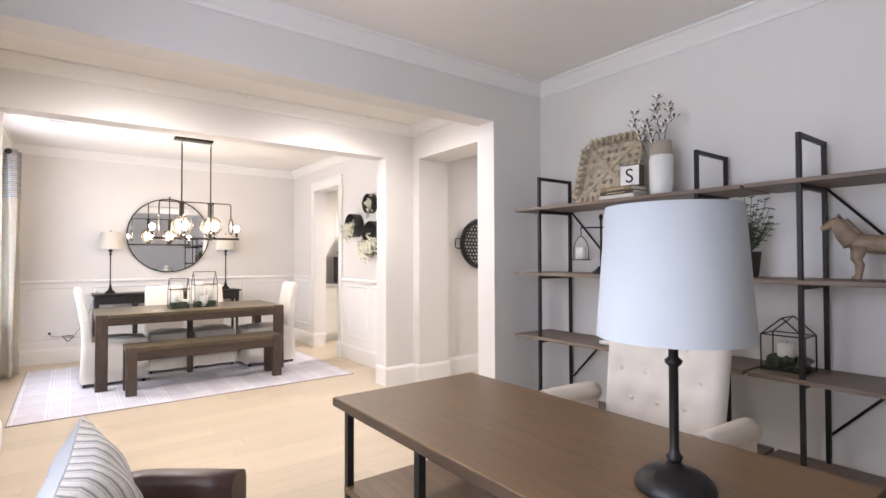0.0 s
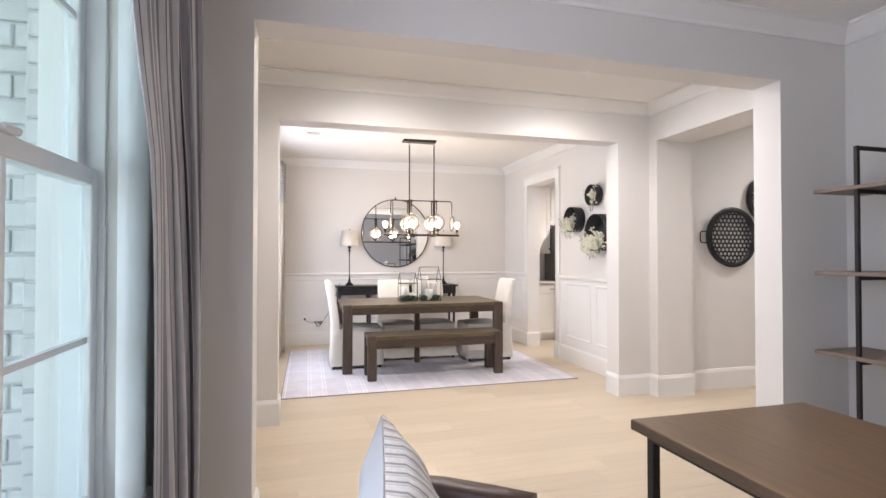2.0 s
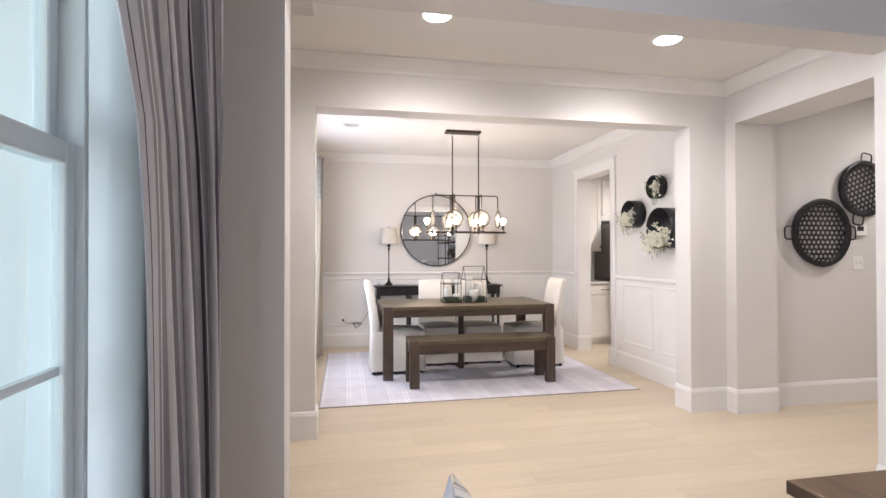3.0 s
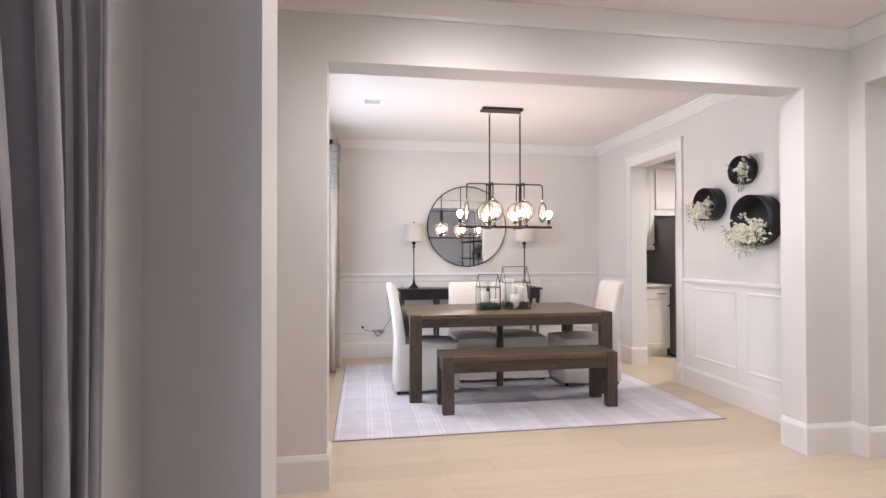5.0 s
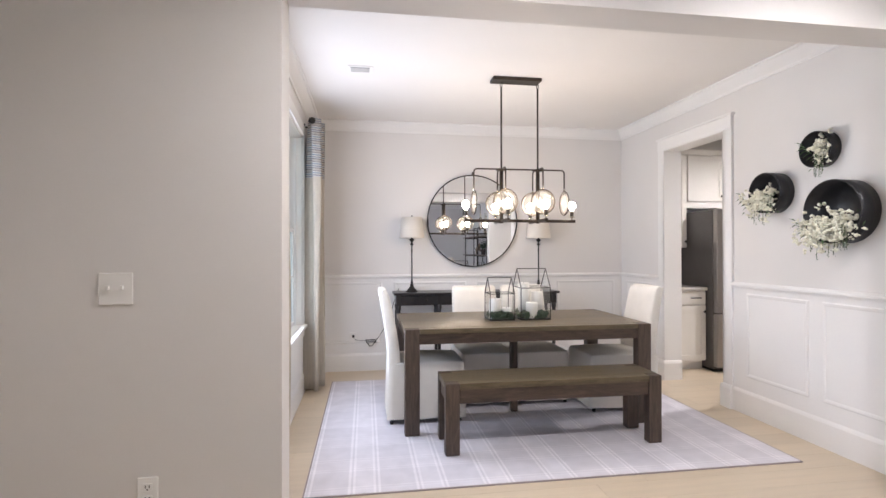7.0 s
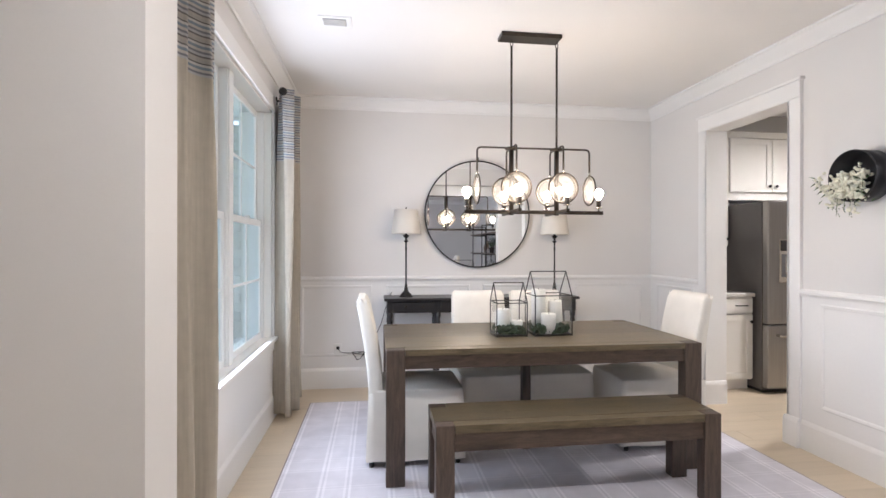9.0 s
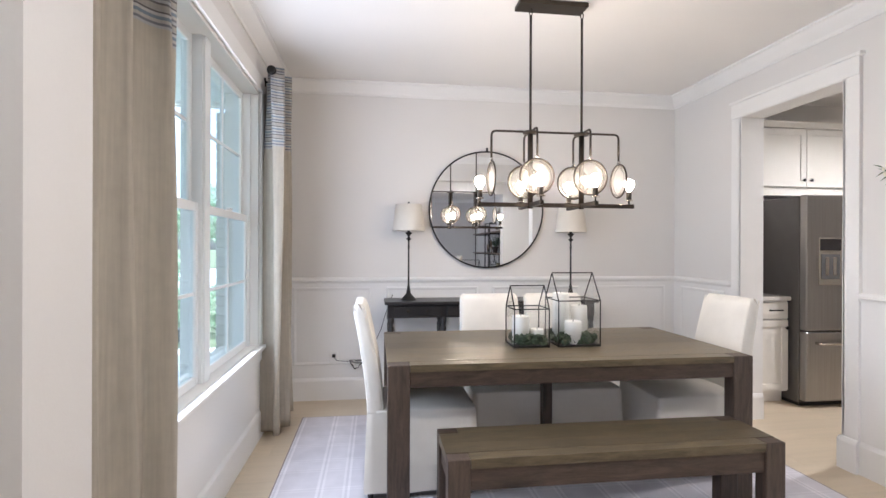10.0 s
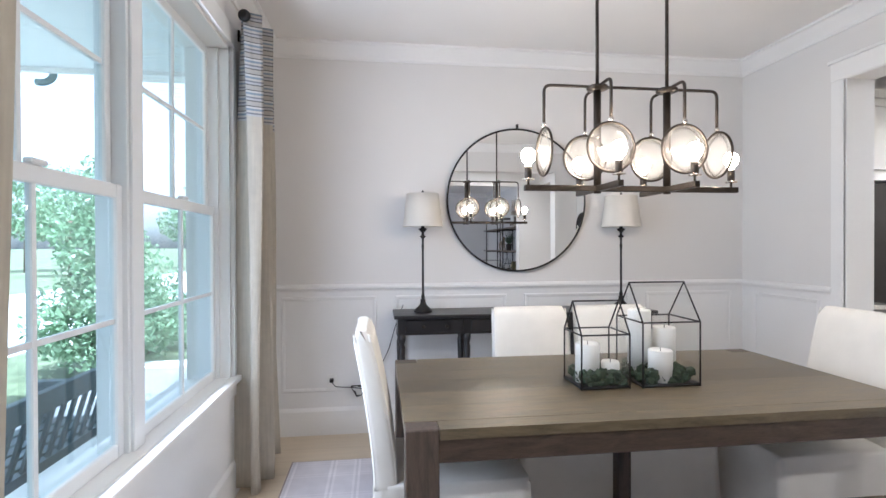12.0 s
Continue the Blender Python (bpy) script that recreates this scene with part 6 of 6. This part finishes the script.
for y in (by0, by1):
    part("leg", boxes((bx - 0.03, y - 0.03, bz, bx + 0.03, y + 0.03, bz + 0.84)), BLK, pb)
    part("leg", boxes((bx - 0.52, y - 0.03, bz, bx - 0.46, y + 0.03, bz + 0.62)), BLK, pb)
    part("arm", boxes((bx - 0.55, y - 0.035, bz + 0.62, bx + 0.03, y + 0.035, bz + 0.65), bevel=0.004), BLK, pb)
lean = 0.085
part("top_rail", boxes((bx - 0.02 + lean, by0, bz + 0.735, bx + 0.02 + lean, by1, bz + 0.835), bevel=0.004), BLK, pb)
part("lower_rail", boxes((bx - 0.02, by0, bz + 0.42, bx + 0.02, by1, bz + 0.47)), BLK, pb)
for k in range(15):
    y = by0 + 0.07 + (by1 - by0 - 0.14) * k / 14
    slat = boxes((bx - 0.008, y - 0.013, bz + 0.46, bx + 0.008, y + 0.013, bz + 0.745))
    for v in slat.verts:
        v.co.x += lean if v.co.z > bz + 0.6 else 0
    part("back_slat", slat, BLK, pb)
for k in range(6):
    part("seat_slat", boxes((bx - 0.50 + 0.08 * k, by0, bz + 0.40, bx - 0.44 + 0.08 * k, by1, bz + 0.42)), BLK, pb)


def leafy(name, label, category, x, y, z, clumps, count, leaf, seed, trunk_h, mat, trunk_r=0.05):
    """A trunk with limbs and a crown of many single leaves in uneven clumps."""
    rng = np.random.RandomState(seed)
    t = thing(name, label, category, "", pose(x, y, z))
    tk = bmesh.new()
    tube(tk, [(0, 0, 0), (0.02, 0.01, trunk_h * 0.5), (0, 0.03, trunk_h)], trunk_r, 8)
    for (cx, cy, cz, r, h) in clumps:
        tube(tk, [(0, 0, min(cz, trunk_h) * 0.6), (cx * 0.6, cy * 0.6, cz * 0.85), (cx, cy, cz)], trunk_r * 0.35, 5)
    part("trunk", tk, BARK, t)
    verts, faces = [], []
    for (cx, cy, cz, r, h) in clumps:
        n = int(count * r * r)
        d = rng.normal(size=(n, 3))
        d /= np.linalg.norm(d, axis=1)[:, None]
        rad = r * (0.5 + 0.5 * rng.rand(n) ** 0.6) * (1 + 0.18 * np.sin(5 * d[:, 0] + 3 * d[:, 2] + seed))
        p = d * rad[:, None] * np.array([1, 1, h]) + np.array([cx, cy, cz])
        for k in range(n):
            a = rng.normal(size=3)
            a /= np.linalg.norm(a)
            b = np.cross(a, rng.normal(size=3))
            b /= np.linalg.norm(b)
            s = leaf * rng.uniform(0.7, 1.3)
            i = len(verts)
            verts += [p[k] - a * s, p[k] + b * s * 0.45, p[k] + a * s, p[k] - b * s * 0.45]
            faces.append((i, i + 1, i + 2, i + 3))
    me = bpy.data.meshes.new("crown")
    me.from_pydata([tuple(v) for v in verts], [], faces)
    me.materials.append(mat)
    o = new("crown", me)
    o.parent = t
    o["label"] = "dense small green leaves"
    return t


cone = [(0, 0, 0.7, 0.72, 0.9), (0.1, 0.1, 1.2, 0.66, 1.0), (-0.08, 0, 1.75, 0.52, 1.0), (0.02, 0.05, 2.25, 0.38, 1.1), (0.0, 0, 2.65, 0.22, 1.4), (0.45, 0.3, 0.6, 0.42, 0.9), (-0.5, 0.1, 0.6, 0.45, 0.9)]
leafy("evergreen_shrub", "tall conical green evergreen shrub in front of the porch", "shrub", -3.24, 11.85, -0.33, [(a * 1.0, b * 1.0, c * 0.96, r * 1.0, h * 0.95) for a, b, c, r, h in cone], 5200, 0.042, 3, 2.2, BUSHLEAF)
leafy("shrub", "low rounded green shrub in front of the porch", "shrub", -3.3, 13.2, -0.33, [(0, 0, 0.6, 0.6, 0.9), (0.5, 0.4, 0.5, 0.5, 0.9), (-0.3, 0.4, 0.9, 0.4, 1.0)], 4200, 0.042, 4, 0.6, BUSHLEAF)
for k, (x, y, s) in enumerate(((-16, 34, 1.0), (-22, 40, 1.2), (-13, 44, 1.1), (-28, 34, 1.1), (-19, 27, 0.8))):
    leafy("tree", "broad leafy green tree across the lawn", "tree", x, y, -0.33, [(0, 0, 3.4 * s, 1.9 * s, 0.8), (1.4 * s, 0.3, 2.7 * s, 1.3 * s, 0.8), (-1.3 * s, 0.2, 2.9 * s, 1.4 * s, 0.8), (0.2, 0.4, 4.9 * s, 1.2 * s, 0.9)], 420, 0.12, 20 + k, 3.2 * s, BUSHLEAF, 0.16)

solid("downspout_elbow", tube(bmesh.new(), rounded([(-2.16, 9.10, 2.63), (-2.165, 9.10, 2.575), (-2.22, 9.10, 2.535), (-2.28, 9.10, 2.54)], 0.03), 0.026, 10), material("grey_green_painted_metal", (0.16, 0.24, 0.25), 0.5), "grey-green metal downspout elbow under the porch roof", "downspout")


# ---- floor boards and bricks ----
# oak boards run across the rooms
random.seed(77)
W, rows, seen = 0.178, [], 0
lengths = (1.22, 1.52, 1.83)
y = 2.30
lo, hi = [], []
while y < 8.60:
    x = -0.53 - random.choice((0.0, 0.3, 0.6, 0.9, 1.1))
    while x < 3.8:
        ln = random.choice(lengths)
        rows.append((x + ln / 2, y + W / 2, -0.0075, ln - 0.0008, W - 0.0008, 0.015))
        x += ln
    y += W
pieces("plank", OAK, floor, rows, 0.0005)
rest = bmesh.new()
y = -1.46
while y < 2.30 - W * 0.5:
    x = -1.5 - random.choice((0.0, 0.4, 0.8))
    while x < 3.3:
        ln = random.choice(lengths)
        box(rest, x, y, -0.015, x + ln - 0.0012, y + W - 0.0012, 0.0)
        x += ln
    y += W
box(rest, 3.82 + 1.6, 2.30, -0.015, 7.2, 9.6, -0.0005)
box(rest, -1.9, 8.60, -0.015, 5.4, 9.6, -0.0005)
o = part("planks", rest, OAK, floor)
o["kind"] = "stuff"


# white painted brick outside the study window and at the porch end
def brick_wall(name, label, x0, x1, y, z0, z1, depth=0.22, side=-1):
    """A wall along x whose outer face looks along side * y."""
    wl = structure(name, boxes((x0 + 0.004, min(y, y - side * depth), z0, x1 - 0.004, max(y, y - side * depth), z1)), MORTAR, label, "wall")
    L, HH, J, out = 0.245, 0.084, 0.011, []
    z, k = z0, 0
    while z < z1 - 0.03:
        x = x0 - (L + J) / 2 * (k % 2)
        while x < x1 - 0.01:
            a, b = max(x, x0), min(x + L, x1)
            if b - a > 0.03:
                out.append(((a + b) / 2, y + side * 0.004 + random.uniform(-0.002, 0.002), z + HH / 2, b - a, 0.024, HH))
            x += L + J
        z += HH + J
        k += 1
    pieces("brick", BRICK, wl, out, 0.004)


brick_wall("wall_brick_foyer", "white painted brick outer wall beside the study window", -1.75, -1.02, 3.20, -0.5, 2.62)
brick_wall("wall_brick_pier", "white painted brick pier beside the study window", -1.02, -0.77, 3.08, -0.5, 2.62, 0.3)
brick_wall("wall_brick_porch", "white painted brick pier at the porch end", -1.30, -0.77, 9.4, -0.5, 2.62, 0.4)
